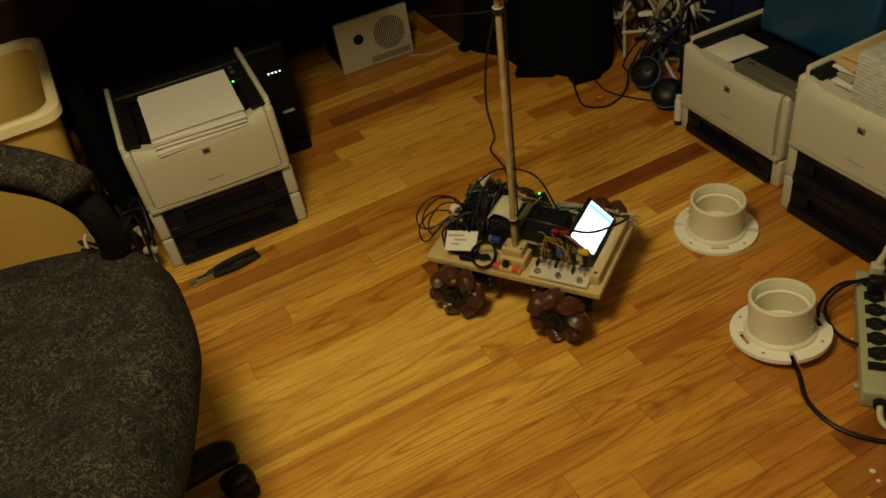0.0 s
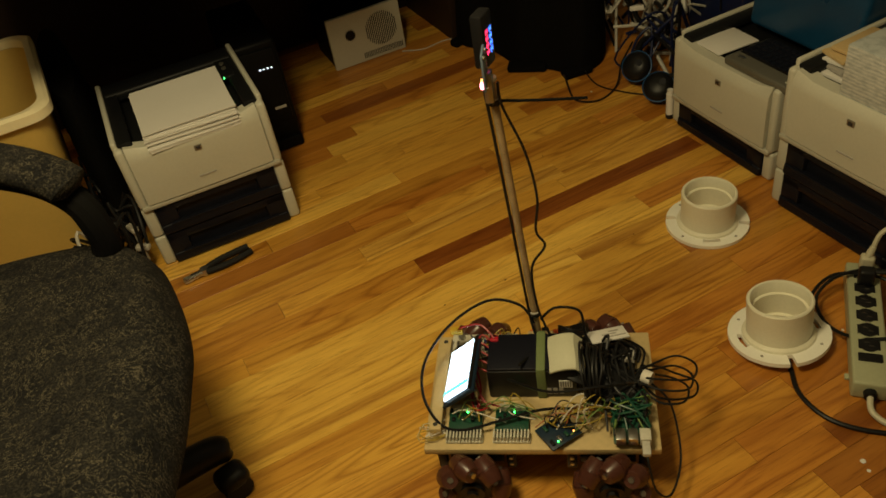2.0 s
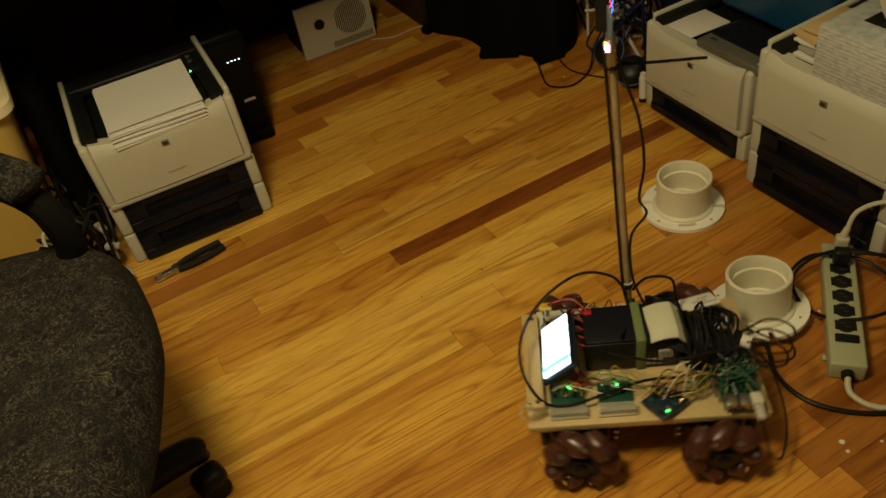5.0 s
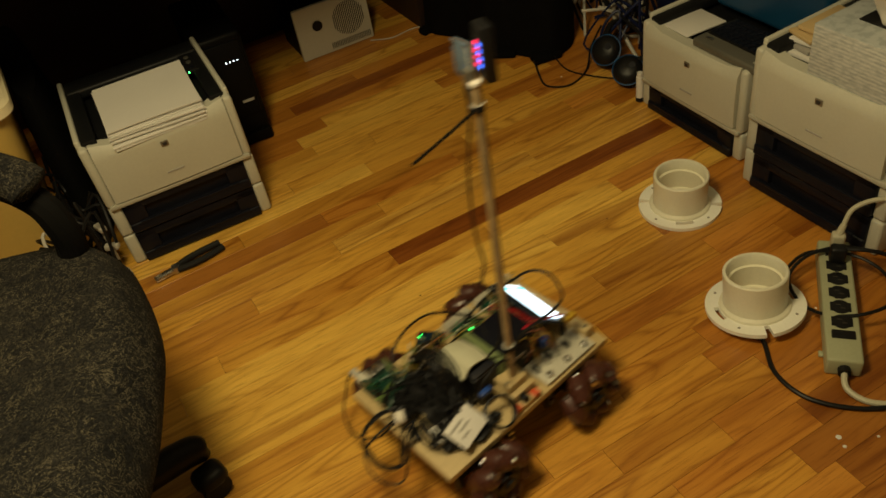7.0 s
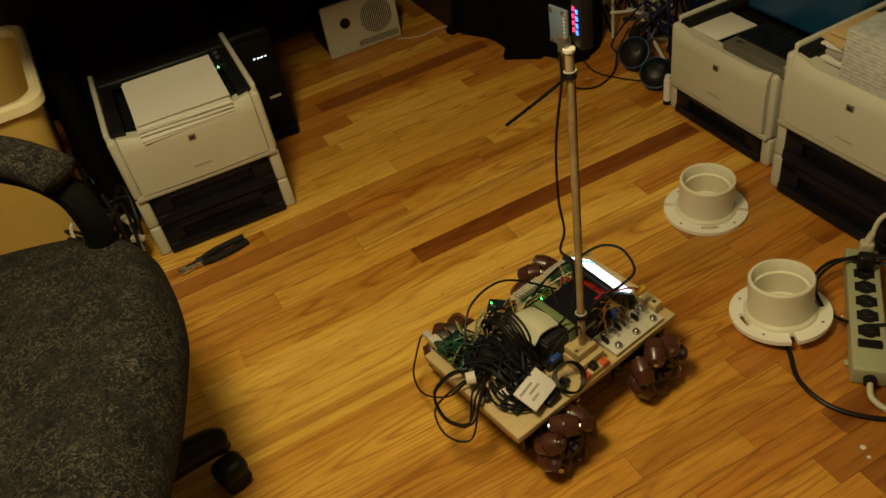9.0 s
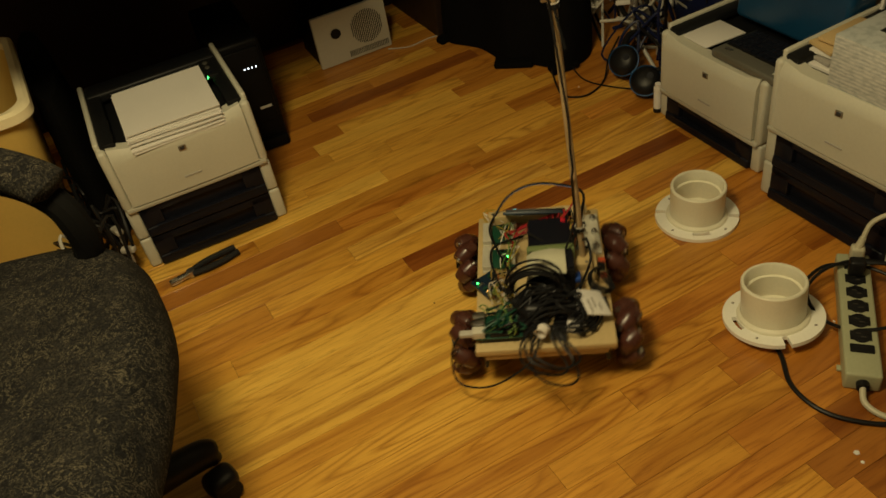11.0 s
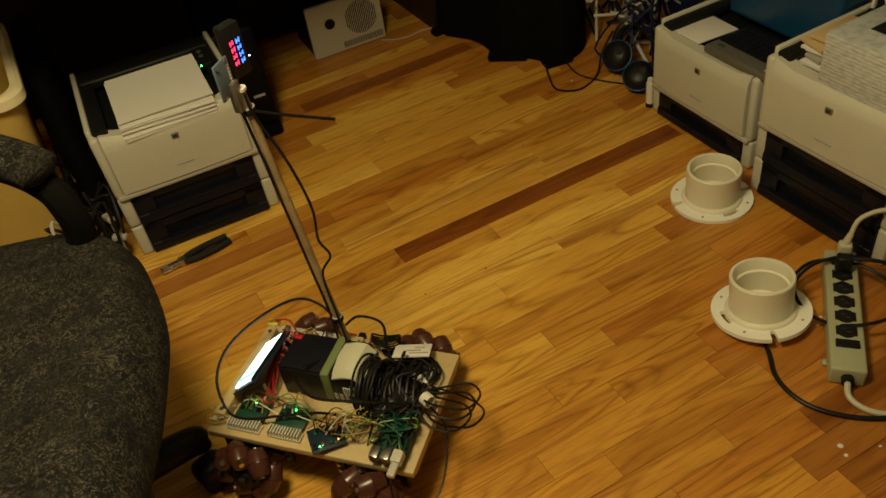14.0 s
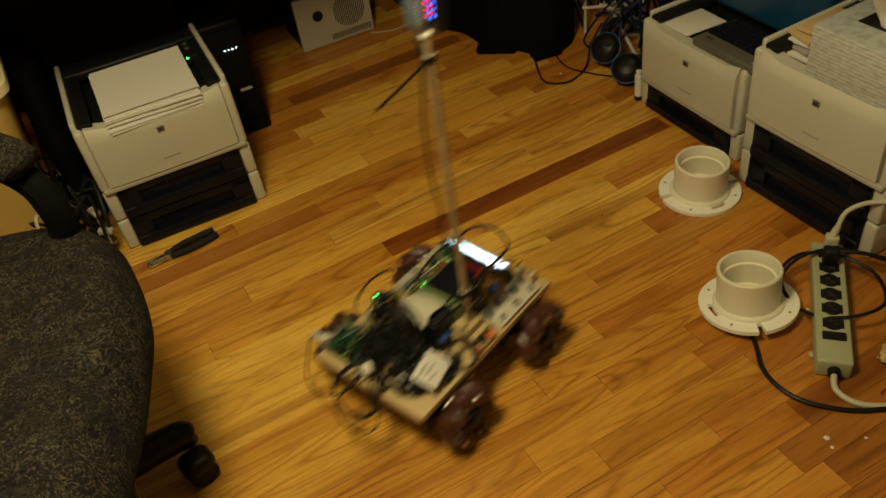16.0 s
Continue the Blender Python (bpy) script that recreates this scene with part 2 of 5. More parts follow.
def smooth_line(points, steps=6, closed=False):
    """Catmull-Rom points along a line."""
    ps = [Vector(p) for p in points]
    out, n = [], len(ps)
    for i in range(n if closed else n - 1):
        g = (lambda k: ps[k % n]) if closed else (lambda k: ps[max(0, min(n - 1, k))])
        a, b, c, d = g(i - 1), g(i), g(i + 1), g(i + 2)
        for k in range(steps):
            t = k / steps
            out.append(0.5 * (2 * b + (c - a) * t + (2 * a - 5 * b + 4 * c - d) * t * t + (3 * b - a - 3 * c + d) * t ** 3))
    if not closed:
        out.append(ps[-1])
    return out


def tube(bm, points, r, seg=7, steps=6, closed=False):
    """A bent cable through points; r may fall off along it (a pair)."""
    ps = smooth_line(points, steps, closed)
    r0, r1 = r if isinstance(r, tuple) else (r, r)
    rings, up, n = [], Vector((0.3, 0.2, 1)).normalized(), len(ps)
    for i, p in enumerate(ps):
        t = (ps[(i + 1) % n if closed else min(i + 1, n - 1)] - ps[i - 1 if (i or closed) else 0])
        t = t.normalized() if t.length > 1e-9 else Vector((0, 0, 1))
        s = up.cross(t)
        s = s.normalized() if s.length > 1e-6 else Vector((1, 0, 0))
        u = t.cross(s)
        up = u
        rr = r0 + (r1 - r0) * i / max(1, n - 1)
        rings.append([bm.verts.new(p + rr * (s * math.cos(a) + u * math.sin(a))) for a in (2 * math.pi * k / seg for k in range(seg))])
    for i in range(n if closed else n - 1):
        a, b = rings[i], rings[(i + 1) % n]
        for k in range(seg):
            bm.faces.new((a[k], a[(k + 1) % seg], b[(k + 1) % seg], b[k]))
    if not closed:
        bm.faces.new(rings[0][::-1])
        bm.faces.new(rings[-1])


def mesh_of(name, bm, material, angle=35):
    bmesh.ops.recalc_face_normals(bm, faces=bm.faces)
    me = bpy.data.meshes.new(name)
    bm.to_mesh(me)
    bm.free()
    me.materials.append(material)
    me.shade_smooth()
    me.set_sharp_from_angle(angle=radians(angle))
    return me


def part(name, bm, material, parent, label="", at=None):
    """One mesh object, under a thing or under a part."""
    ob = new(name, mesh_of(name, bm, material))
    ob.parent = parent
    if at is not None:
        ob.matrix_basis = at
    return tagged(ob, label) if label else ob


def thing(name, m, label, category, group="", kind=""):
    """An empty at a thing's base, that carries its parts."""
    ob = new(name)
    ob.empty_display_size = 0.05
    ob.matrix_basis = m
    return tagged(ob, label, category, group, kind)


def single(name, bm, material, label, category="", kind="", group="", m=None):
    ob = new(name, mesh_of(name, bm, material))
    if m is not None:
        ob.matrix_basis = m
    return tagged(ob, label, category, group, kind)


def boxed(c, s, bevel=0.0, turn=None, seg=2):
    bm = bmesh.new()
    bx(bm, c, s, bevel, turn, seg)
    return bm


def rodded(p, q, r, r2=None, seg=16):
    bm = bmesh.new()
    rod(bm, p, q, r, r2, seg)
    return bm


def tubed(points, r, seg=7, steps=6, closed=False):
    bm = bmesh.new()
    tube(bm, points, r, seg, steps, closed)
    return bm


# ---- the room ----
single("wall_north", boxed((-0.75, 1.50, 1.2), (4.7, 0.1, 2.5), 0), WALL, "painted wall behind the desk", kind="structure")
single("wall_east", boxed((1.65, -0.8, 1.2), (0.1, 4.5, 2.5), 0), WALL, "painted wall behind the printers", kind="structure")
single("wall_west", boxed((-3.15, -0.8, 1.2), (0.1, 4.5, 2.5), 0), WALL, "painted wall", kind="structure")
single("wall_south", boxed((-0.75, -3.1, 1.2), (4.7, 0.1, 2.5), 0), WALL, "painted wall", kind="structure")
single("ceiling", boxed((-0.75, -0.8, 2.5), (4.9, 4.7, 0.1), 0), CEILING, "white ceiling", kind="structure")


# ---- printers ----
def printer(m, base, up, label, trays):
    """A squat laser printer: side walls, front door, black paper trays, dark top well."""
    w, d = 0.352, 0.345
    p = thing("printer", m, label, "printer")
    top = base + up
    bm = bmesh.new()                                         # body: sides, back, lower shell, in printer space: front at y = 0
    bx(bm, (0, d / 2 + 0.02, base + 0.07), (w - 0.05, d - 0.05, 0.135), 0.01)
    bx(bm, (0, d - 0.006, base + up / 2 - 0.004), (w - 0.02, 0.012, up - 0.010), 0.005)
    part("body", bm, BEIGE, p)
    for sx in (-1, 1):
        bm = bmesh.new()
        bx(bm, (sx * (w / 2 - 0.007), d / 2 + 0.012, base + up / 2 + 0.004), (0.013, d - 0.02, up + 0.006), 0.005, None, 3)
        bx(bm, (sx * (w / 2 - 0.0115), 0.026, base + up / 2 - 0.002), (0.022, 0.05, up - 0.008), 0.009, None, 3)
        part("side_panel", bm, BEIGE, p)
    bm = bmesh.new()                                         # bulged front door with a dipped lip
    nx, nz = 14, 8
    fw, z0, z1 = w - 0.046, base + 0.012, top - 0.006
    grid = [[None] * (nz + 1) for _ in range(nx + 1)]
    back = [[None] * (nz + 1) for _ in range(nx + 1)]
    for i in range(nx + 1):
        for k in range(nz + 1):
            u, v = i / nx * 2 - 1, k / nz
            dip = 0.010 * (1 - max(0, min(1, (abs(u) - 0.80) / 0.10))) if v > 0.8 else 0
            y = -0.003 - 0.004 * (1 - u * u) - 0.002 * math.sin(v * math.pi) + 0.010 * (max(0, v - 0.84) / 0.16) ** 2
            z = z0 + (z1 - z0) * v - dip * (v - 0.8) / 0.2
            grid[i][k] = bm.verts.new((u * fw / 2, y, z))
            back[i][k] = bm.verts.new((u * fw / 2, y + 0.03, z))
    for i in range(nx):
        for k in range(nz):
            bm.faces.new((grid[i][k], grid[i + 1][k], grid[i + 1][k + 1], grid[i][k + 1]))
            bm.faces.new((back[i][k], back[i][k + 1], back[i + 1][k + 1], back[i + 1][k]))
        for g, h, k in ((grid, back, 0), (back, grid, nz)):
            bm.faces.new((g[i][k], h[i][k], h[i + 1][k], g[i + 1][k]))
    for k in range(nz):
        for g, h, i in ((back, grid, 0), (grid, back, nx)):
            bm.faces.new((g[i][k], h[i][k], h[i][k + 1], g[i][k + 1]))
    door = part("front_door", bm, BEIGE, p, "bulged beige front door with a dipped lip")
    for sx in (-1, 1):
        part("door_seam", boxed((sx * (fw / 2 + 0.0010), 0.0175, (z0 + z1) / 2), (0.002, 0.02, z1 - z0 - 0.012)), SEAM, door)
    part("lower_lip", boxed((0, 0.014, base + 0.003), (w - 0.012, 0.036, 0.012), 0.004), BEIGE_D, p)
    badge = part("badge", boxed((0, -0.0100, base + up * 0.69), (0.017, 0.003, 0.013), 0.001), BADGE, p, "small metal badge")
    part("badge_mark", boxed((0, -0.0118, base + up * 0.69), (0.010, 0.002, 0.008), 0.001), BADGE_D, badge)
    part("model_mark", boxed((0, -0.0090, base + up * 0.26), (0.040, 0.002, 0.003)), PRINT, p)
    # top well
    part("top_well", boxed((0, d * 0.52, top - 0.046), (w - 0.028, d - 0.05, 0.030), 0.004), TRAYTOP, p, "dark sunken paper well")
    bm = bmesh.new()
    bx(bm, (0, d * 0.885, top - 0.008), (w - 0.028, d * 0.215, 0.026), 0.008, Matrix.Rotation(radians(-3), 3, "X"), 3)
    part("output_hood", bm, TRAYTOP, p)
    for sx in (-1, 1):
        part("top_rail", boxed((sx * (w / 2 - 0.030), d * 0.45, top - 0.009), (0.034, d - 0.07, 0.022), 0.005), TRAYTOP, p)
    panel = part("control_panel", boxed((w / 2 - 0.046, d * 0.62, top + 0.001), (0.034, 0.10, 0.012), 0.004), TRAYTOP, p)
    for k in range(3):
        part("button", rodded((w / 2 - 0.046, d * 0.52 + 0.028 * k, top + 0.006), (w / 2 - 0.046, d * 0.52 + 0.028 * k, top + 0.010), 0.006), BADGE if k else CHARCOAL, panel)
    if trays > 1:
        part("status_light", rodded((w / 2 - 0.056, d * 0.46, top + 0.004), (w / 2 - 0.056, d * 0.46, top + 0.008), 0.0013), LED_G, panel, "green status light")
    # base: posts and paper trays
    h = base / trays
    for k in range(trays):
        zc = h * (k + 0.5)
        for sx in (-1, 1):
            bm = bmesh.new()
            bx(bm, (sx * (w / 2 - 0.014), d / 2 + 0.002, zc), (0.028, d - 0.008, h - 0.0015), 0.007, None, 3)
            part("corner_post", bm, BEIGE, p)
        bm = bmesh.new()
        bx(bm, (0, d / 2 + 0.005, zc), (w - 0.054, d - 0.022, h - 0.002), 0.002)
        bx(bm, (0, 0.0135, zc + h * 0.36), (w - 0.056, 0.020, h * 0.25), 0.003)
        for sx in (-1, 1):
            bx(bm, (sx * (w / 2 - 0.052), 0.0135, zc), (0.048, 0.020, h * 0.94), 0.003)
        bx(bm, (0, 0.0105, zc - h * 0.33), (w - 0.056, 0.024, h * 0.30), 0.005, Matrix.Rotation(radians(-6), 3, "X"), 3)
        tray = part("paper_tray", bm, CHARCOAL, p, "dark charcoal paper tray with a recessed grip")
        part("grip_lip", boxed((0, 0.0015, zc - h * 0.19), (w * 0.70, 0.010, h * 0.07), 0.002), CHARCOAL, tray)
        part("tray_screw", rodded((-w / 2 + 0.036, 0.020, zc - h * 0.1), (-w / 2 + 0.036, 0.006, zc - h * 0.1), 0.003), SILVER, tray)
    return p


printer(pose(-0.346, 0.402, 0, 0, 0, -3), 0.172, 0.170, "beige laser printer with two dark trays, under the desk", 2)
printer(pose(0.799, -0.032, 0, 0, 0, -91), 0.076, 0.172, "low beige laser printer with one dark tray", 1)
printer(pose(0.759, -0.430, 0, 0, 0, -89), 0.176, 0.170, "tall beige laser printer with an extra dark tray", 2)

# paper on the first printer
stack = thing("paper_stack", pose(-0.336, 0.507, 0.3115, 0, 0, -3), "loose stack of printed white sheets on the printer", "paper stack")
rnd = random.Random(14)
for k in range(14):
    bm = bmesh.new()
    n = 14
    w, d = 0.212, 0.196 + 0.012 * rnd.random()
    slide, wave, sag = rnd.uniform(-0.005, 0.004) - 0.014 + 0.0013 * k, rnd.uniform(0, 6), rnd.uniform(0.4, 1.0)
    rows = []
    for i in range(n + 1):
        u = i / n
        y = -d / 2 + d * u + slide
        row = []
        for s, dz in ((-1, 0), (-0.33, 0), (0.33, 0), (1, 0), (1, 0.0024), (0.33, 0.0024), (-0.33, 0.0024), (-1, 0.0024)):
            curl = 0.0011 * sag * math.sin(s * 2.2 + wave) * (1 - u) - 0.004 * (1 - u) ** 4 * (k < 5)
            row.append(bm.verts.new((s * w / 2, y, 0.0030 * k + 0.010 * u ** 2 + curl + dz)))
        rows.append(row)
    for a, b in zip(rows, rows[1:]):
        for j in range(8):
            bm.faces.new((a[j], a[(j + 1) % 8], b[(j + 1) % 8], b[j]))
    bm.faces.new(rows[0])
    bm.faces.new(rows[-1][::-1])
    sheet = part("sheet", bm, PAPER, stack)
    sheet.matrix_basis = pose(rnd.uniform(-0.004, 0.004), 0, 0.0, 0, 0, rnd.uniform(-2.2, 2.2))


# ---- desk and what stands under it ----
desk = thing("desk", pose(0, 0, 0), "dark wooden desk over the printer", "desk")
# desktop's unseen left end is cut short so the bin stays lit
part("desktop", boxed((-0.29, 0.8325, 0.765), (0.70, 1.045, 0.03), 0.004), DESK_EDGE, desk)
# added return, its edge set back so lamp light reaches the grille box
part("desk_return", boxed((0.3575, 0.905, 0.765), (0.589, 0.90, 0.03), 0.004), DESK_EDGE, desk)
# made-up dark panel that keeps the space under the desk black
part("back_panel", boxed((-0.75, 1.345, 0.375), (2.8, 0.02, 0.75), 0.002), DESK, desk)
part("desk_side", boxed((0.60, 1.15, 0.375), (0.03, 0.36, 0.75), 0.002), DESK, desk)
note = single("notepad", boxed((0, 0, 0.006), (0.14, 0.10, 0.012), 0.002), YELLOW, "pale yellow notepad on the desk", "notepad", m=pose(-0.52, 0.46, 0.7805, 0, 0, 10))

ups = thing("backup_battery", pose(-0.105, 0.725, 0, 0, 0, -4), "tall black backup power unit with four lit indicators", "backup battery")
part("case", boxed((0, 0.16, 0.165), (0.13, 0.32, 0.33), 0.012, None, 3), UNIT_BLACK, ups)
part("front_panel", boxed((0, -0.001, 0.20), (0.11, 0.012, 0.22), 0.005), UNIT_BLACK, ups)
part("brand_bar", boxed((0.028, -0.008, 0.135), (0.032, 0.002, 0.007)), PRINT, ups, "pale mark")
part("base_lip", boxed((0, -0.004, 0.02), (0.126, 0.016, 0.034), 0.006), UNIT_BLACK, ups)
for k in range(4):
    part("indicator", rodded((0.004 + 0.0105 * k, -0.006, 0.256), (0.004 + 0.0105 * k, -0.009, 0.256), 0.0016, seg=10), LED_W, ups, "white indicator light")

# beige box with a round hole and a slotted grille
case = thing("grille_box", pose(0.320, 1.043, 0, 0, 0, -2), "beige-fronted box with a slotted round grille and a dark hole", "computer speaker")
part("front_panel", boxed((0, 0.010, 0.087), (0.250, 0.016, 0.172), 0.004), BEIGE, case, "beige front with slots")
part("shell", boxed((0, 0.105, 0.086), (0.240, 0.172, 0.168), 0.004), UNIT_BLACK, case, "black rear shell")
for k in range(17):
    x = 0.002 + 0.0062 * k
    half = 0.056 * math.sqrt(max(0.02, 1 - ((k - 8) / 8.8) ** 2))
    part("slot", boxed((x, 0.0036, 0.097), (0.0030, 0.004, 2 * half)), BLACK, case)
for k in range(24):
    part("slot", boxed((-0.020 + 0.0058 * k, 0.0036, 0.022), (0.0028, 0.004, 0.020)), BLACK, case)
bm = bmesh.new()
lathe(bm, [(0.0, 0), (0.0165, 0), (0.0165, 0.004), (0.0, 0.004)], 28)
part("round_hole", bm, BLACK, case, "", pose(-0.055, 0.0015, 0.106, 90, 0, 0))
bm = bmesh.new()
lathe(bm, [(0.0165, 0), (0.019, 0), (0.019, 0.003), (0.0165, 0.003)], 28)
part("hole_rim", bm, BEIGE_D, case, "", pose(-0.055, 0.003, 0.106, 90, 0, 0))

# waste bin
bin_ = thing("waste_bin", pose(-0.775, 0.69, 0), "tall yellow-beige plastic waste bin with a thick rim", "waste bin")


def rounded_ring(hx, hy, r, n=6):
    out = []
    for cx, cy, a0 in ((hx - r, hy - r, 0), (-hx + r, hy - r, 90), (-hx + r, -hy + r, 180), (hx - r, -hy + r, 270)):
        out += [(cx + r * math.cos(radians(a0 + 90 * k / n)), cy + r * math.sin(radians(a0 + 90 * k / n))) for k in range(n + 1)]
    return out


def shell_of(levels, r=0.05):
    bm = bmesh.new()
    rings = [[bm.verts.new((x, y, z)) for x, y in rounded_ring(hx, hy, r)] for hx, hy, z in levels]
    for a, b in zip(rings, rings[1:]):
        for k in range(len(a)):
            bm.faces.new((a[k], a[(k + 1) % len(a)], b[(k + 1) % len(a)], b[k]))
    bm.faces.new(rings[0][::-1])
    bm.faces.new(rings[-1])
    return bm


part("bin_body", shell_of([(0.125, 0.165, 0.002), (0.170, 0.225, 0.462), (0.164, 0.219, 0.462), (0.120, 0.160, 0.012)]), BIN, bin_)
part("bin_rim", shell_of([(0.172, 0.227, 0.440), (0.184, 0.239, 0.446), (0.184, 0.239, 0.466), (0.176, 0.231, 0.472), (0.162, 0.217, 0.470), (0.160, 0.215, 0.452), (0.165, 0.22, 0.446)]), BIN_RIM, bin_)
# open the rim's caps
for ob in bin_.children:
    me = ob.data
    bm = bmesh.new()
    bm.from_mesh(me)
    big = [f for f in bm.faces if len(f.verts) > 8]
    if ob.name.startswith("bin_rim"):
        bmesh.ops.delete(bm, geom=big, context="FACES_ONLY")
    bm.to_mesh(me)
    bm.free()

# made-up dark mass that blacks out the gap between the bin and the printer
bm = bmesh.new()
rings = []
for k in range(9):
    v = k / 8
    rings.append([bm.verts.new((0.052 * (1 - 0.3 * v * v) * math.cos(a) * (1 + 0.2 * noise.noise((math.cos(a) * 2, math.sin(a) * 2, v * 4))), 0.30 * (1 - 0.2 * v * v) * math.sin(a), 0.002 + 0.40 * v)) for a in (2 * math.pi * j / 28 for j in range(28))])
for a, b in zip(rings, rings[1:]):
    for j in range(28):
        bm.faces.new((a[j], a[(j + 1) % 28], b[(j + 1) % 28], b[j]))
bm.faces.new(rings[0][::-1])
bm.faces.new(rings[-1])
single("cloth_sack", bm, CLOTH, "added dark mass filling the gap between the bin and the printer", "sack", m=pose(-0.565, 0.86, 0, 0, 0, 0))

# black bag
bag = thing("bag", pose(0, 0, 0), "slumped black cloth bag on the floor", "bag")
bm = bmesh.new()
foot = smooth_line([(0.60, 0.97, 0), (0.595, 0.90, 0), (0.645, 0.80, 0), (0.652, 0.66, 0), (0.70, 0.61, 0), (0.752, 0.515, 0), (0.80, 0.50, 0), (0.885, 0.545, 0), (0.97, 0.70, 0), (0.95, 0.95, 0), (0.82, 1.12, 0), (0.66, 1.10, 0)], 5, True)
centre, rings = Vector((0.79, 0.82, 0)), []
for k in range(15):
    v = k / 14
    ring = []
    for p in foot:
        q = centre + (p - centre) * (1 - 0.16 * v ** 1.5) * (1 + 0.05 * noise.noise((p.x * 9, p.y * 9, v * 3)) * min(1, 3 * v))
        ring.append(bm.verts.new((q.x + 0.05 * v, q.y + 0.03 * v, 0.003 + 0.55 * v)))
    rings.append(ring)
nu = len(foot)
for a, b in zip(rings, rings[1:]):
    for k in range(nu):
        bm.faces.new((a[k], a[(k + 1) % nu], b[(k + 1) % nu], b[k]))
bm.faces.new(rings[0][::-1])
bm.faces.new(rings[-1])
part("sack", bm, CLOTH, bag)
for x, y, sx, sy, rz in ((0.668, 0.640, 0.12, 0.05, -40), (0.595, 0.935, 0.07, 0.035, 15), (0.76, 0.515, 0.09, 0.045, -10)):
    bm = boxed((0, 0, 0.012), (sx, sy, 0.022), 0.008)
    part("flap", bm, CLOTH, bag, "", pose(x, y, 0, 4, 0, rz))


# ---- office chair ----
chair = thing("office_chair", pose(-0.80, -0.36, 0), "office chair with charcoal wool seat and looped arms", "chair")


def seat_outline(grow):
    """Rounded seat plan in chair space, front edge towards the room's middle."""
    pts = [(0.085, 0.314), (0.232, 0.262), (0.282, 0.205), (0.294, 0.11), (0.287, 0.00), (0.264, -0.085), (0.236, -0.165), (0.202, -0.245),
           (0.180, -0.32), (0.10, -0.385), (-0.02, -0.40), (-0.16, -0.36), (-0.25, -0.24), (-0.27, -0.05), (-0.22, 0.17), (-0.10, 0.322)]
    line = smooth_line([(x, y, 0) for x, y in pts], 5, True)
    c = Vector((0.03, -0.05, 0))
    return [c + (p - c) * (1 + grow / (p - c).length) for p in line]


bm = bmesh.new()
rings = []
for grow, z in ((-0.050, 0.378), (-0.012, 0.384), (0.003, 0.398), (0.004, 0.418), (-0.004, 0.440), (-0.016, 0.460), (-0.027, 0.474), (-0.040, 0.482), (-0.075, 0.487), (-0.14, 0.490), (-0.21, 0.489)):
    rings.append([bm.verts.new((p.x, p.y, z + 0.003 * noise.noise((p.x * 9, p.y * 9, z)))) for p in seat_outline(grow)])
for a, b in zip(rings, rings[1:]):
    for k in range(len(a)):
        bm.faces.new((a[k], a[(k + 1) % len(a)], b[(k + 1) % len(a)], b[k]))
bm.faces.new(rings[0][::-1])
bm.faces.new(rings[-1])
part("seat", bm, WOOL, chair, "charcoal wool seat cushion with pale flecks")
part("seat_pan", boxed((0.0, -0.05, 0.366), (0.40, 0.42, 0.03), 0.012), BLACK, chair)
for k, side in enumerate((1,)):
    bm = bmesh.new()                                         # padded arm, a flattened sausage
    line = smooth_line([(0.230, 0.186, 0.608), (0.214, 0.202, 0.628), (0.162, 0.245, 0.652), (0.08, 0.298, 0.668), (-0.05, 0.335, 0.668), (-0.18, 0.34, 0.66)], 8)
    rings = []
    for i, p in enumerate(line):
        t = (line[min(i + 1, len(line) - 1)] - line[max(i - 1, 0)]).normalized()
        s = t.cross(Vector((0, 0, 1))).normalized()
        u = s.cross(t)
        f = min(1, 0.45 + 0.14 * i) * (1 if i < len(line) - 4 else 0.8)
        rings.append([bm.verts.new(p + s * 0.036 * f * math.cos(a) + u * 0.026 * f * math.sin(a)) for a in (2 * math.pi * j / 16 for j in range(16))])
    for a, b in zip(rings, rings[1:]):
        for j in range(16):
            bm.faces.new((a[j], a[(j + 1) % 16], b[(j + 1) % 16], b[j]))
    bm.faces.new(rings[0][::-1])
    bm.faces.new(rings[-1])
    arm = part("armrest", bm, WOOL, chair, "charcoal wool arm pad")
    part("arm_loop", tubed([(-0.10, 0.335, 0.650), (0.06, 0.312, 0.648), (0.165, 0.25, 0.625), (0.218, 0.205, 0.592), (0.234, 0.192, 0.545), (0.230, 0.200, 0.48), (0.19, 0.21, 0.425), (0.10, 0.18, 0.392)], 0.023, 10), WIRE_D, chair, "black plastic arm loop")
part("gas_column", rodded((0.0, 0.04, 0.10), (0.0, 0.04, 0.385), 0.026), BLACK, chair)
part("hub", rodded((0.0, 0.04, 0.055), (0.0, 0.04, 0.125), 0.045, 0.036), BLACK, chair)
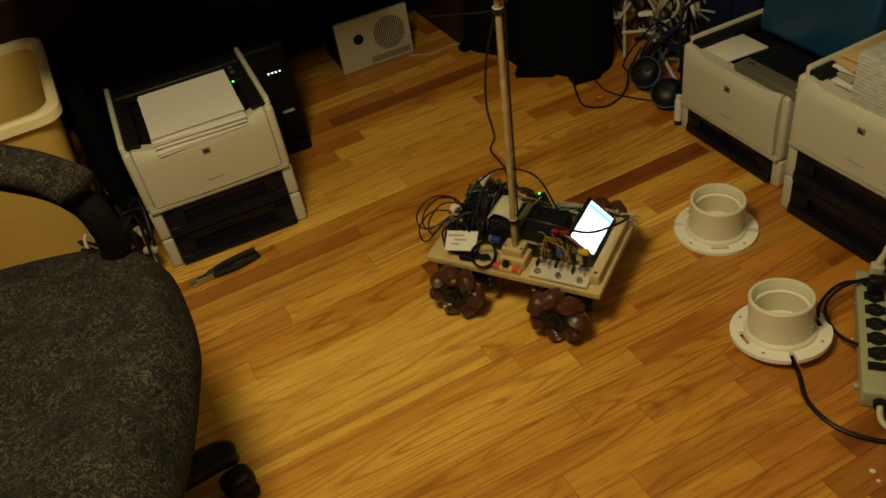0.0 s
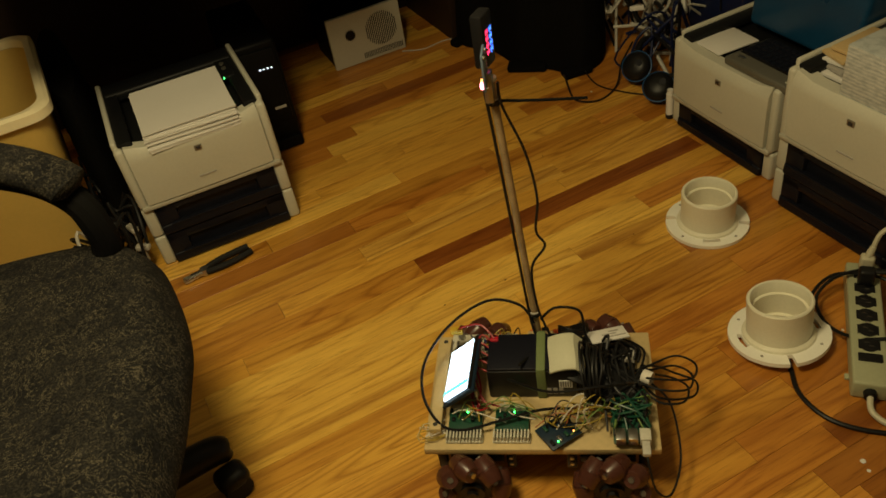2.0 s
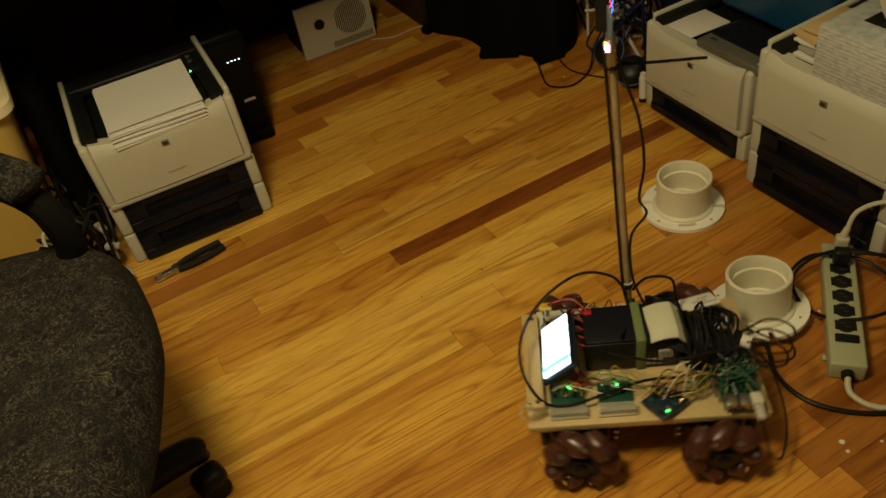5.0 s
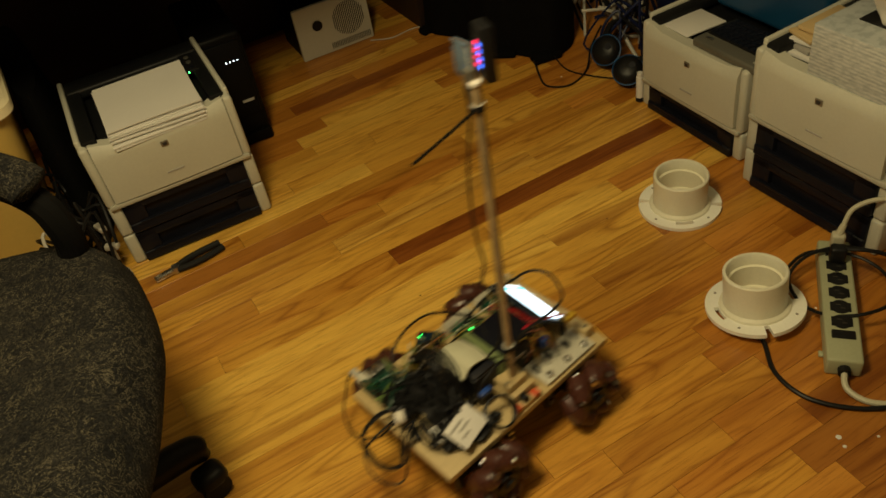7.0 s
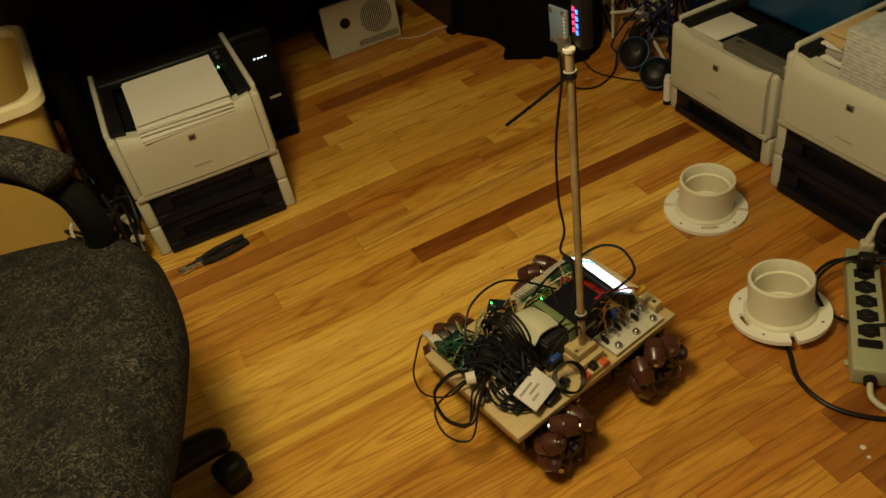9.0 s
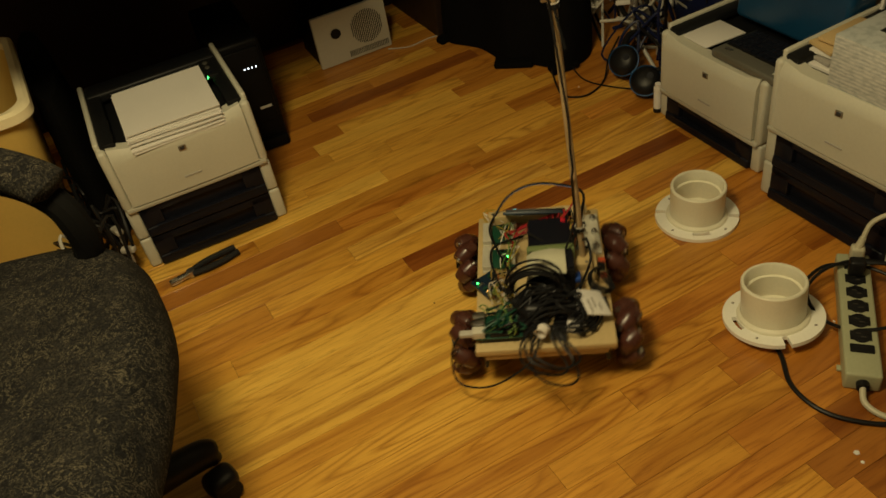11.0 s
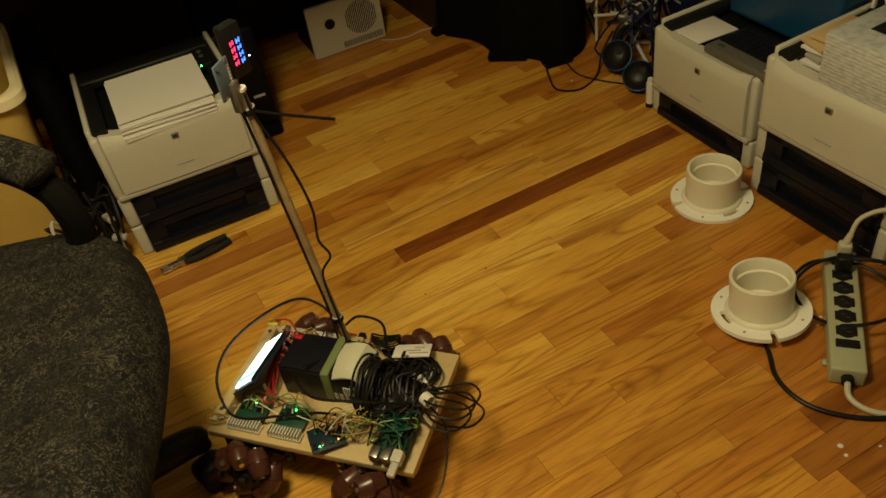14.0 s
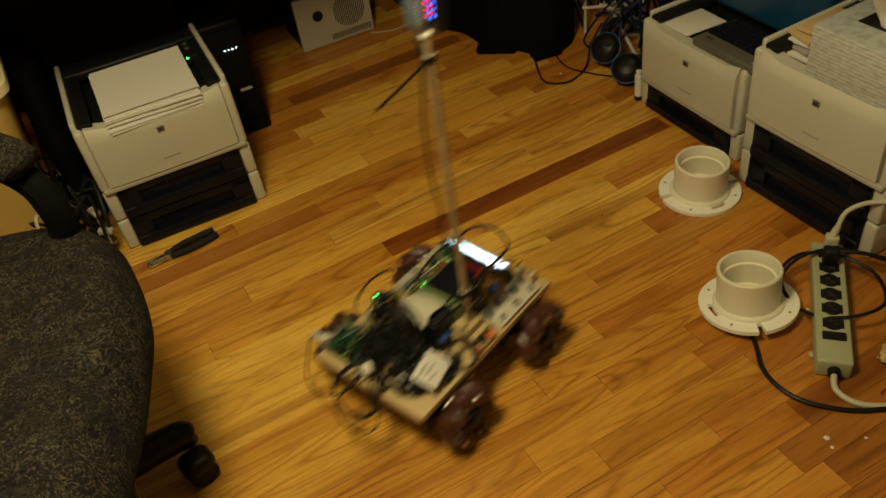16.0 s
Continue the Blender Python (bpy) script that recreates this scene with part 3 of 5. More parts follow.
for k in range(5):
    a = radians(12 + 72 * k)
    e = Vector((math.cos(a), math.sin(a), 0))
    tip = Vector((0.0, 0.04, 0)) + e * 0.255
    bm = bmesh.new()
    tube(bm, [(e.x * 0.03, 0.04 + e.y * 0.03, 0.098), (e.x * 0.14, 0.04 + e.y * 0.14, 0.092), (tip.x - e.x * 0.02, tip.y - e.y * 0.02, 0.078), (tip.x, tip.y, 0.066)], (0.032, 0.025), 14)
    leg = part("chair_leg", bm, BLACK, chair)
    side = Vector((-e.y, e.x, 0))
    c0 = tip + Vector((-0.002, -0.045, 0.0)) if k == 0 else tip
    bm = bmesh.new()
    for s in (-1, 1):
        p = c0 + side * 0.014 * s + Vector((0, 0, 0.026))
        rod(bm, p - side * 0.011, p + side * 0.011, 0.026, None, 24)
    caster = part("caster_wheel", bm, RUBBER, leg)
    bm = bmesh.new()
    bx(bm, (c0.x, c0.y, 0.042), (0.060, 0.052, 0.038), 0.017, Matrix.Rotation(a, 3, "Z"), 4)
    rod(bm, (tip.x, tip.y, 0.050), (tip.x, tip.y, 0.085), 0.017, 0.013, 16)
    part("caster_hood", bm, BLACK, leg)

# cables and plugs heaped beside the first printer
heap = thing("cable_heap", pose(-0.60, 0.40, 0), "dark cables with pale plugs heaped beside the printer", "cables")
rnd = random.Random(5)
for k in range(30):
    x, y = rnd.uniform(-0.05, 0.05), rnd.uniform(-0.10, 0.12) if k < 9 else rnd.uniform(-0.06, 0.36)
    pts = [(x + rnd.uniform(-0.06, 0.06), y + rnd.uniform(-0.07, 0.07), 0.006 + rnd.uniform(0, 0.20) * (j in (1, 2, 3))) for j in range(5)]
    part("cable", tubed(pts, 0.004, 6, 5), CORD_G if k == 6 else CABLE, heap)
for x, y, z, rz in ((0.045, 0.03, 0.13, 20), (0.05, 0.0, 0.09, 60), (0.055, -0.04, 0.03, 10)):
    bm = bmesh.new()
    bx(bm, (x, y, z), (0.018, 0.034, 0.014), 0.004, Matrix.Rotation(radians(rz), 3, "Z"))
    bx(bm, (x, y, z - 0.02), (0.006, 0.008, 0.04), 0.002)
    part("plug", bm, CORD_G, heap)

# pliers on the floor
pliers = thing("pliers", pose(-0.437, 0.326, 0, 0, 0, 7), "pliers with black rubber grips on the floor", "pliers")
for s in (-1, 1):
    part("grip", tubed([(-0.005, 0.006 * s, 0.010), (0.03, 0.014 * s, 0.010), (0.075, 0.015 * s, 0.009), (0.112, 0.011 * s, 0.009)], 0.0080, 10), RUBBER, pliers)
part("jaw", boxed((-0.035, 0, 0.010), (0.055, 0.018, 0.011), 0.004), SILVER, pliers)
part("pivot", rodded((-0.008, 0, 0.002), (-0.008, 0, 0.019), 0.010), SILVER, pliers)

# ---- along the right wall ----
box = thing("storage_box", pose(0.965, -0.085, 0.2475, 0, 7, -1), "glossy deep blue plastic box standing behind the notebook", "storage box")
part("box_wall", boxed((0.045, 0.0, 0.14), (0.085, 0.315, 0.28), 0.014, None, 4), BLUE, box)
part("box_lid", boxed((0.045, 0.0, 0.287), (0.095, 0.325, 0.016), 0.005, None, 3), BLUE, box)
tub = thing("navy_crate", pose(1.05, 0.27, 0), "dark navy plastic crate beside the printer", "crate")
part("crate_wall", boxed((0.12, 0, 0.24), (0.24, 0.22, 0.48), 0.02, None, 3), NAVY, tub)
part("crate_cable", tubed([(-0.004, -0.02, 0.46), (-0.006, -0.03, 0.38), (-0.004, -0.02, 0.30), (-0.01, -0.03, 0.20)], 0.002, 6), CABLE, tub)

frame_ = thing("framed_picture", pose(1.045, -0.445, 0.346, 0, 6, 0), "dark picture in a thin white frame standing on the printer", "picture")
part("picture_panel", boxed((0.0, 0.0, 0.25), (0.012, 0.34, 0.50), 0.002), CHARCOAL, frame_)
part("frame_edge", boxed((-0.002, 0.175, 0.25), (0.018, 0.008, 0.50), 0.002), PAPER, frame_)
part("red_patch", boxed((-0.008, 0.11, 0.065), (0.006, 0.05, 0.03), 0.001), ORANGE, frame_)

# notebook computer base and paper on the low printer
TOPM = 0.240
lap = thing("notebook_base", pose(0.826, -0.146, TOPM - 0.006, 0, 0, -91), "grey notebook computer base with black keys on the printer", "notebook")
part("deck", boxed((0, 0.049, 0.010), (0.245, 0.135, 0.020), 0.006, None, 3), plain("grey_deck", (0.15, 0.145, 0.120), 0.4, 0.2), lap)
part("key_bed", boxed((0, 0.066, 0.0215), (0.228, 0.090, 0.003), 0.001), BLACK, lap)
for r in range(5):
    for k in range(13):
        part("key", boxed((-0.104 + 0.0172 * k + 0.002 * r, 0.031 + 0.0172 * r, 0.0245), (0.0148, 0.0148, 0.004), 0.001, None, 1), CHARCOAL, lap)
part("front_logo", boxed((-0.090, 0.006, 0.0208), (0.018, 0.010, 0.002), 0.001), SILVER, lap)
single("paper_sheet", boxed((0, 0, 0), (0.095, 0.115, 0.004), 0.001), PAPER, "white sheet of paper on the printer", "paper", m=pose(0.885, 0.050, TOPM - 0.004, 0, -2, -95))

# tissue box
tb = thing("tissue_box", pose(0.850, -0.500, 0.3155, 0, 0, 1), "pale striped tissue box on the printer", "tissue box")
part("carton", boxed((0, 0, 0.0605), (0.165, 0.245, 0.119), 0.003), STROKES, tb)
part("opening", boxed((0, 0, 0.1205), (0.045, 0.15, 0.002), 0.0), BLACK, tb)
part("label_dot", rodded((-0.083, -0.105, 0.05), (-0.0842, -0.105, 0.05), 0.013), BLUE_RIM, tb)
bm = bmesh.new()
rings = []
for k in range(9):
    v = k / 8
    rings.append([bm.verts.new(((0.016 + 0.030 * v) * math.cos(a) * (1 + 0.5 * noise.noise((math.cos(a) * 2, v * 3, math.sin(a) * 2))),
                                (0.045 + 0.030 * v) * math.sin(a) * (1 + 0.4 * noise.noise((math.sin(a) * 2, math.cos(a) * 2, v * 2.5))),
                                0.12 + 0.075 * v + 0.02 * v * noise.noise((math.cos(a) * 3, math.sin(a) * 3, 2)))) for a in (2 * math.pi * j / 28 for j in range(28))])
for a, b in zip(rings, rings[1:]):
    for j in range(28):
        bm.faces.new((a[j], a[(j + 1) % 28], b[(j + 1) % 28], b[j]))
part("tissue", bm, TISSUE, tb, "crumpled pale tissue pulled from the slot")

# mail between the printers
mail = thing("mail_pile", pose(0.890, -0.318, 0.3165), "pile of kraft envelopes and cards on the printer", "mail")
for k, (w, d, mt, rz, dz) in enumerate(((0.15, 0.070, PAPER, 4, 0.005), (0.14, 0.066, PRINT, -6, 0.016), (0.14, 0.070, PAPER, 9, 0.027), (0.15, 0.064, PAPER_Y, -9, 0.037), (0.13, 0.060, PAPER_Y, 5, 0.048))):
    part("envelope", boxed((0, 0, 0), (w, d, 0.0075), 0.001), mt, mail, "", pose(0.005 * k - 0.01, 0.004 * (k % 3), dz, 2, 3, rz))

# headphones
def headset(m, label, rim):
    h = thing("headphones", m, label, "headphones")
    for x, y, z, tilt, rz in ((0.0, 0.0, 0.060, 52, -62), (-0.012, -0.108, 0.046, 40, -48)):
        bm = bmesh.new()
        lathe(bm, [(0.001, 0.026), (0.020, 0.025), (0.034, 0.019), (0.041, 0.008), (0.042, -0.006), (0.036, -0.020), (0.001, -0.022)], 32)
        cup = part("ear_cup", bm, BLACK, h, "", pose(x, y, z, tilt, 0, rz))
        bm = bmesh.new()
        lathe(bm, [(0.0415, 0.001), (0.0440, 0.002), (0.0440, 0.006), (0.0415, 0.007)], 32)
        part("ring", bm, rim, cup)
        part("cup_face", rodded((0.012, 0.008, 0.020), (0.012, 0.008, 0.0262), 0.009), CHARCOAL, cup)
    part("headband", tubed([(0.010, 0.020, 0.085), (0.06, 0.045, 0.105), (0.12, 0.01, 0.09), (0.12, -0.08, 0.07), (0.05, -0.115, 0.070), (0.005, -0.108, 0.065)], 0.009, 8), BLACK, h)
    return h


headset(pose(0.850, 0.345, 0, 0, 0, 0), "black headphones with blue rings on the floor", BLUE_RIM)
bottle = thing("small_bottle", pose(0.812, 0.158, 0), "small white bottle with a black base band", "bottle")
part("bottle_body", rodded((0, 0, 0.012), (0, 0, 0.072), 0.0105), PAPER, bottle)
part("base_band", rodded((0, 0, 0), (0, 0, 0.012), 0.0108), BLACK, bottle)
part("cap", rodded((0, 0, 0.072), (0, 0, 0.084), 0.008), PAPER, bottle)

# tangle of cables by the crate
tangle = thing("cable_tangle", pose(1.0, 0.47, 0), "tangle of white, grey and black cables on the floor", "cables")
rnd = random.Random(11)
for k in range(26):
    x, y = rnd.uniform(-0.10, 0.14), rnd.uniform(-0.16, 0.20)
    pts = [(x + rnd.uniform(-0.09, 0.09), y + rnd.uniform(-0.09, 0.09), 0.008 + rnd.uniform(0.0, 0.24) * min(1, j, 5 - j)) for j in range(6)]
    part("cable", tubed(pts, 0.0032 + 0.0012 * (k % 3), 6, 5), (CORD_G, CABLE, CORD_G, NAVY)[k % 4], tangle)
for k in range(9):
    bm = bmesh.new()
    bx(bm, (0, 0, 0), (0.022, 0.042, 0.014), 0.003, Euler((rnd.uniform(-1, 1), rnd.uniform(-1, 1), rnd.uniform(0, 3))).to_matrix())
    part("connector", bm, (CORD_G, PAPER, CABLE)[k % 3], tangle, "", pose(rnd.uniform(-0.08, 0.12), rnd.uniform(-0.14, 0.14), rnd.uniform(0.03, 0.22)))
part("cable", tubed([(-0.16, -0.03, 0.15), (-0.08, -0.07, 0.15), (0.02, -0.05, 0.17), (0.05, 0.05, 0.22), (0.0, 0.13, 0.25), (-0.08, 0.14, 0.20)], 0.0045, 8), CORD_G, tangle)
single("loose_cable", tubed([(0.725, 0.53, 0.02), (0.690, 0.45, 0.004), (0.672, 0.385, 0.004), (0.720, 0.345, 0.004), (0.80, 0.375, 0.004), (0.86, 0.43, 0.03), (0.93, 0.47, 0.06)], 0.0028, 7), CABLE, "thin black cable looped on the floor", "cable")
single("loose_cable", tubed([(0.78, 0.52, 0.02), (0.765, 0.42, 0.004), (0.80, 0.33, 0.004), (0.84, 0.27, 0.004), (0.835, 0.22, 0.004)], 0.0022, 7), CABLE, "thin black cable looped on the floor", "cable")
single("loose_cable", tubed([(0.42, 1.02, 0.004), (0.48, 0.985, 0.003), (0.55, 0.99, 0.003), (0.60, 0.98, 0.003)], 0.002, 6), CORD_G, "thin grey cable on the floor under the desk", "cable")


# ---- floor flanges of a drain ----
def flange(m, label, turn, wide=1.0):
    f = thing("pipe_flange", m, label, "pipe flange", "pipe flanges on the floor")
    bm = bmesh.new()                                         # plate with slots
    R, r, seg = 0.0905 * wide, 0.050, 96
    slots = [(20, 48, 0.068, 0.077), (200, 228, 0.068, 0.077), (110, 116, 0.070, 0.096), (290, 296, 0.070, 0.096)]

    def cut(a, rr):
        return any(s <= a <= e and q0 <= rr <= q1 for s, e, q0, q1 in slots)
    radii = [r, 0.060, 0.068, 0.0725, 0.077, 0.086, R]
    cell = {}

    def vert(i, k, z):
        key = (i, k % seg, z)
        if key not in cell:
            a = 2 * math.pi * (k % seg) / seg + turn
            cell[key] = bm.verts.new((radii[i] * math.cos(a), radii[i] * math.sin(a), z))
        return cell[key]
    solid = {(i, k) for i in range(len(radii) - 1) for k in range(seg) if not cut(360 * (k + 0.5) / seg, (radii[i] + radii[i + 1]) / 2)}
    for i, k in solid:
        zt, zb = 0.0095, 0.001
        bm.faces.new((vert(i, k, zt), vert(i + 1, k, zt), vert(i + 1, k + 1, zt), vert(i, k + 1, zt)))
        bm.faces.new((vert(i, k, zb), vert(i, k + 1, zb), vert(i + 1, k + 1, zb), vert(i + 1, k, zb)))
        for j, (a, b) in (((i - 1, k), ((i, k), (i, k + 1))), ((i + 1, k), ((i + 1, k + 1), (i + 1, k))), ((i, (k - 1) % seg), ((i + 1, k), (i, k))), ((i, (k + 1) % seg), ((i, k + 1), (i + 1, k + 1)))):
            if j not in solid:
                bm.faces.new((vert(*a, zt), vert(*b, zt), vert(*b, zb), vert(*a, zb)))
    plate = part("plate", bm, PVC_W, f, "slotted white plastic plate")
    for k in range(4):
        a = radians(75 + 90 * k) + turn
        c = Vector((0.079 * math.cos(a), 0.079 * math.sin(a), 0))
        part("screw_hole", rodded(c + Vector((0, 0, 0.0090)), c + Vector((0, 0, 0.0098)), 0.0028, seg=12), PVC_DARK, plate)
    for k in range(10):
        a = radians(36 * k + 8) + turn
        bm = boxed((0.059, 0, 0.0105), (0.016, 0.0022, 0.003), 0.0006, None, 1)
        part("plate_rib", bm, PVC, plate, "", Matrix.Rotation(a, 4, "Z"))
    bm = bmesh.new()                                         # hub, stepped inside
    lathe(bm, [(0.0585, 0.004), (0.0590, 0.070), (0.0595, 0.0865), (0.0575, 0.0890), (0.0535, 0.0890), (0.0522, 0.0870), (0.0515, 0.064), (0.0470, 0.0625), (0.0462, 0.018), (0.0400, 0.016), (0.0395, 0.004)], 64)
    part("hub", bm, PVC, f)
    bm = bmesh.new()
    lathe(bm, [(0.0590, 0.008), (0.067, 0.0095), (0.0655, 0.014), (0.0592, 0.018)], 64)
    part("hub_collar", bm, PVC, f)
    bm = bmesh.new()
    for k in range(7):
        a = radians(-35 + 4.5 * k) + 0.25
        bx(bm, (0.0593 * math.cos(a), 0.0593 * math.sin(a), 0.045 + 0.002 * (k % 2)), (0.0012, 0.0026, 0.020 - 0.004 * (k % 3)), 0, Matrix.Rotation(a, 3, "Z"))
    part("printed_mark", bm, PVC_DARK, f)
    return f


FLANGE_A = flange(pose(0.590, -0.240, 0), "white plastic closet flange lying on the oak floor", 0.4)
FLANGE_B = flange(pose(0.470, -0.558, 0), "cream plastic closet flange beside the power strip", -0.9, 1.02)

# ---- power strip ----
st = thing("power_strip", pose(0.597, -0.660, 0, 0, 0, 44.5), "cream metal power strip with black outlets on the floor", "power strip")
part("housing", boxed((0, 0, 0.021), (0.318, 0.060, 0.040), 0.005, None, 3), STRIP, st)
for k in range(6):
    x = 0.122 - 0.0375 * k
    bm = bmesh.new()
    bx(bm, (x, 0, 0.0418), (0.022, 0.036, 0.003), 0.001)
    rod(bm, (x, 0, 0.0405), (x, 0, 0.0432), 0.0168)
    outlet = part("outlet", bm, BLACK, st, "black outlet")
    for dx in (-0.004, 0.004):
        part("slit", boxed((x + dx, 0.004 * (1 if dx > 0 else -1), 0.0436), (0.002, 0.008, 0.001)), SEAM, outlet)
for k in range(2):
    part("screw", rodded((0.065 - 0.075 * k, 0, 0.041), (0.065 - 0.075 * k, 0, 0.0425), 0.0032), SILVER, st)
part("rocker_switch", boxed((-0.098, 0.0, 0.043), (0.018, 0.040, 0.006), 0.002), BLACK, st)
part("end_grommet", rodded((-0.155, 0, 0.02), (-0.170, 0, 0.02), 0.011), BLACK, st)
for sy in (-1, 1):
    part("mount_tab", boxed((-0.115, sy * 0.033, 0.004), (0.012, 0.008, 0.005), 0.001), STRIP, st)
part("supply_cord", tubed([(-0.165, 0, 0.020), (-0.195, -0.004, 0.010), (-0.215, -0.040, 0.006), (-0.205, -0.10, 0.006), (-0.16, -0.18, 0.006), (-0.10, -0.30, 0.006)], 0.0055, 9), CORD_W, st, "cream supply cord")

plug = thing("power_plug", pose(0.694, -0.568, 0.0435, 0, 0, 44.5), "cream plug in the power strip with its cord", "plug")
part("plug_body", boxed((0, 0, 0.020), (0.022, 0.026, 0.038), 0.006, None, 3), CORD_W, plug)
part("strain_relief", rodded((0, 0, 0.036), (0.006, -0.006, 0.056), 0.008, 0.006), CORD_W, plug)
part("cord", tubed([(0.005, -0.005, 0.05), (0.022, -0.020, 0.085), (0.03, -0.07, 0.105), (0.02, -0.15, 0.10), (0.0, -0.25, 0.09)], 0.0048, 9), CORD_W, plug)
plug2 = thing("power_plug", pose(0.667, -0.592, 0.0435, 0, 0, 44.5), "black plug in the power strip with a coiled cord", "plug")
part("plug_body", boxed((0, 0, 0.018), (0.024, 0.030, 0.036), 0.006, None, 3), BLACK, plug2)
part("cord", tubed([(0.0, -0.01, 0.03), (-0.005, -0.05, 0.035), (0.0, -0.12, 0.02), (0.03, -0.2, 0.01)], 0.0042, 8), CABLE, plug2)
single("coiled_cord", tubed([(0.505, -0.622, 0.010), (0.535, -0.592, 0.012), (0.572, -0.552, 0.030), (0.635, -0.548, 0.050), (0.690, -0.600, 0.052), (0.700, -0.670, 0.050), (0.655, -0.728, 0.050), (0.590, -0.722, 0.050), (0.553, -0.672, 0.030), (0.548, -0.612, 0.022), (0.578, -0.560, 0.034), (0.640, -0.560, 0.056), (0.72, -0.60, 0.05), (0.80, -0.72, 0.02), (0.84, -0.85, 0.006)], 0.0034, 8, 7), CABLE, "black cord coiled over the power strip", "cord")
single("floor_cord", tubed([(0.465, -0.556, 0.005), (0.436, -0.634, 0.005), (0.397, -0.699, 0.005), (0.397, -0.769, 0.005), (0.442, -0.832, 0.005), (0.512, -0.876, 0.006), (0.63, -0.921, 0.006), (0.81, -1.01, 0.006)], 0.0044, 9, 7), CABLE, "thick black cord lying on the floor under the flange", "cord")

dark = thing("dark_box", pose(0.80, -0.80, 0, 0, 0, 0), "dark box edge beyond the power strip", "box")
part("box_shell", boxed((0.09, -0.05, 0.035), (0.16, 0.22, 0.07), 0.006), CHARCOAL, dark)
for x, y, sx, sy, mt, lab in ((0.600, -0.800, 0.050, 0.040, PAPER_Y, "torn scrap of kraft paper on the floor"),):
    bm = bmesh.new()
    bmesh.ops.create_grid(bm, x_segments=8, y_segments=8, size=0.5)
    for v in bm.verts:
        v.co = Vector((v.co.x * sx * (1 + 0.4 * noise.noise(v.co * 5)), v.co.y * sy * (1 + 0.4 * noise.noise(v.co * 6 + Vector((3, 0, 0)))), 0.008 + 0.012 * noise.noise(v.co * 4)))
    ext = bmesh.ops.extrude_face_region(bm, geom=list(bm.faces))
    bmesh.ops.translate(bm, vec=(0, 0, 0.0012), verts=[g for g in ext["geom"] if isinstance(g, bmesh.types.BMVert)])
    single("paper_scrap", bm, mt, lab, "paper scrap", m=pose(x, y, 0, 0, 0, 20))
conn = thing("wire_connector", pose(0.555, -0.838, 0, 0, 0, 25), "small pale connector with thin red wires", "connector")
part("connector_body", boxed((0, 0, 0.006), (0.030, 0.014, 0.011), 0.002), CORD_G, conn)
part("wire", tubed([(-0.014, 0.002, 0.006), (-0.035, 0.01, 0.003), (-0.04, -0.015, 0.003), (0.0, -0.03, 0.003), (0.05, -0.025, 0.003)], 0.0011, 5), WIRE_R, conn)
rnd = random.Random(3)
for x, y, s in ((0.378, -0.855, 0.011), (0.372, -0.872, 0.007), (0.576, -0.632, 0.005), (0.43, -0.89, 0.006), (0.733, 0.402, 0.007), (0.45, 0.222, 0.004), (0.127, -0.125, 0.005), (0.44, -0.17, 0.004), (-0.02, -0.115, 0.004)):
    bm = bmesh.new()
    bmesh.ops.create_icosphere(bm, subdivisions=1, radius=s / 2)
    for v in bm.verts:
        v.co = Vector((v.co.x * (1 + rnd.uniform(-0.3, 0.3)), v.co.y * (1 + rnd.uniform(-0.3, 0.3)), max(-0.0005, v.co.z * 0.3)))
    single("crumb", bm, PAPER if x > 0.36 and s > 0.004 else GAP, "tiny scrap on the oak floor", "scrap", m=pose(x, y, 0.0008))


# ---- the robot: local x to the screen end, y to the motor-driver side, z up from the floor ----
ROBOT = thing("robot", pose(-0.02, -0.51, 0, 0, 0, 146), "home-built wheeled robot on a plywood deck with a mast", "robot")
DZ = 0.119
HX, HY = 0.191, 0.126
deck = part("deck", boxed((0, 0, DZ - 0.007), (2 * HX, 2 * HY, 0.014), 0.0015), PLY, ROBOT, "pale plywood deck")
part("lower_deck", boxed((-0.003, 0, DZ - 0.0215), (2 * HX - 0.012, 2 * HY - 0.03, 0.013), 0.0015), PLY_EDGE, ROBOT)
for sx in (-1, 1):
    part("axle_beam", boxed((sx * 0.112, 0, 0.066), (0.040, 0.226, 0.036), 0.004), BLACK, ROBOT)
    for sy in (-1, 1):
        bm = bmesh.new()
        bx(bm, (sx * 0.050, sy * 0.112, 0.080), (0.016, 0.008, 0.050), 0.001)
        bx(bm, (sx * 0.165, sy * 0.112, 0.080), (0.016, 0.008, 0.050), 0.001)
        bx(bm, (sx * 0.108, sy * 0.104, 0.070), (0.09, 0.012, 0.016), 0.002)
        br = part("bracket", bm, BLACK, ROBOT)
        for z in (0.068, 0.084):
            part("bolt", rodded((sx * 0.050, sy * 0.116, z), (sx * 0.050, sy * 0.1195, z), 0.0034, seg=8), SILVER, br)
        part("motor", rodded((sx * 0.112, sy * 0.03, 0.060), (sx * 0.112, sy * 0.118, 0.060), 0.018), CHARCOAL, ROBOT)

# wheels of slanted rubber rollers, axle along y
WHEEL_R = 0.0640


def roller_mesh():
    bm = bmesh.new()
    lathe(bm, [(0.0050, -0.0225), (0.0135, -0.0235), (0.0150, -0.0215), (0.0200, -0.0014), (0.0182, -0.0009), (0.0182, 0.0009), (0.0200, 0.0014), (0.0150, 0.0215), (0.0135, 0.0235), (0.0050, 0.0225)], 16)
    return mesh_of("roller", bm, ROLLER)


def bolt_mesh():
    bm = bmesh.new()
    rod(bm, (0, 0, -0.0262), (0, 0, 0.0262), 0.0048, None, 8)
    return mesh_of("bolt", bm, SILVER)


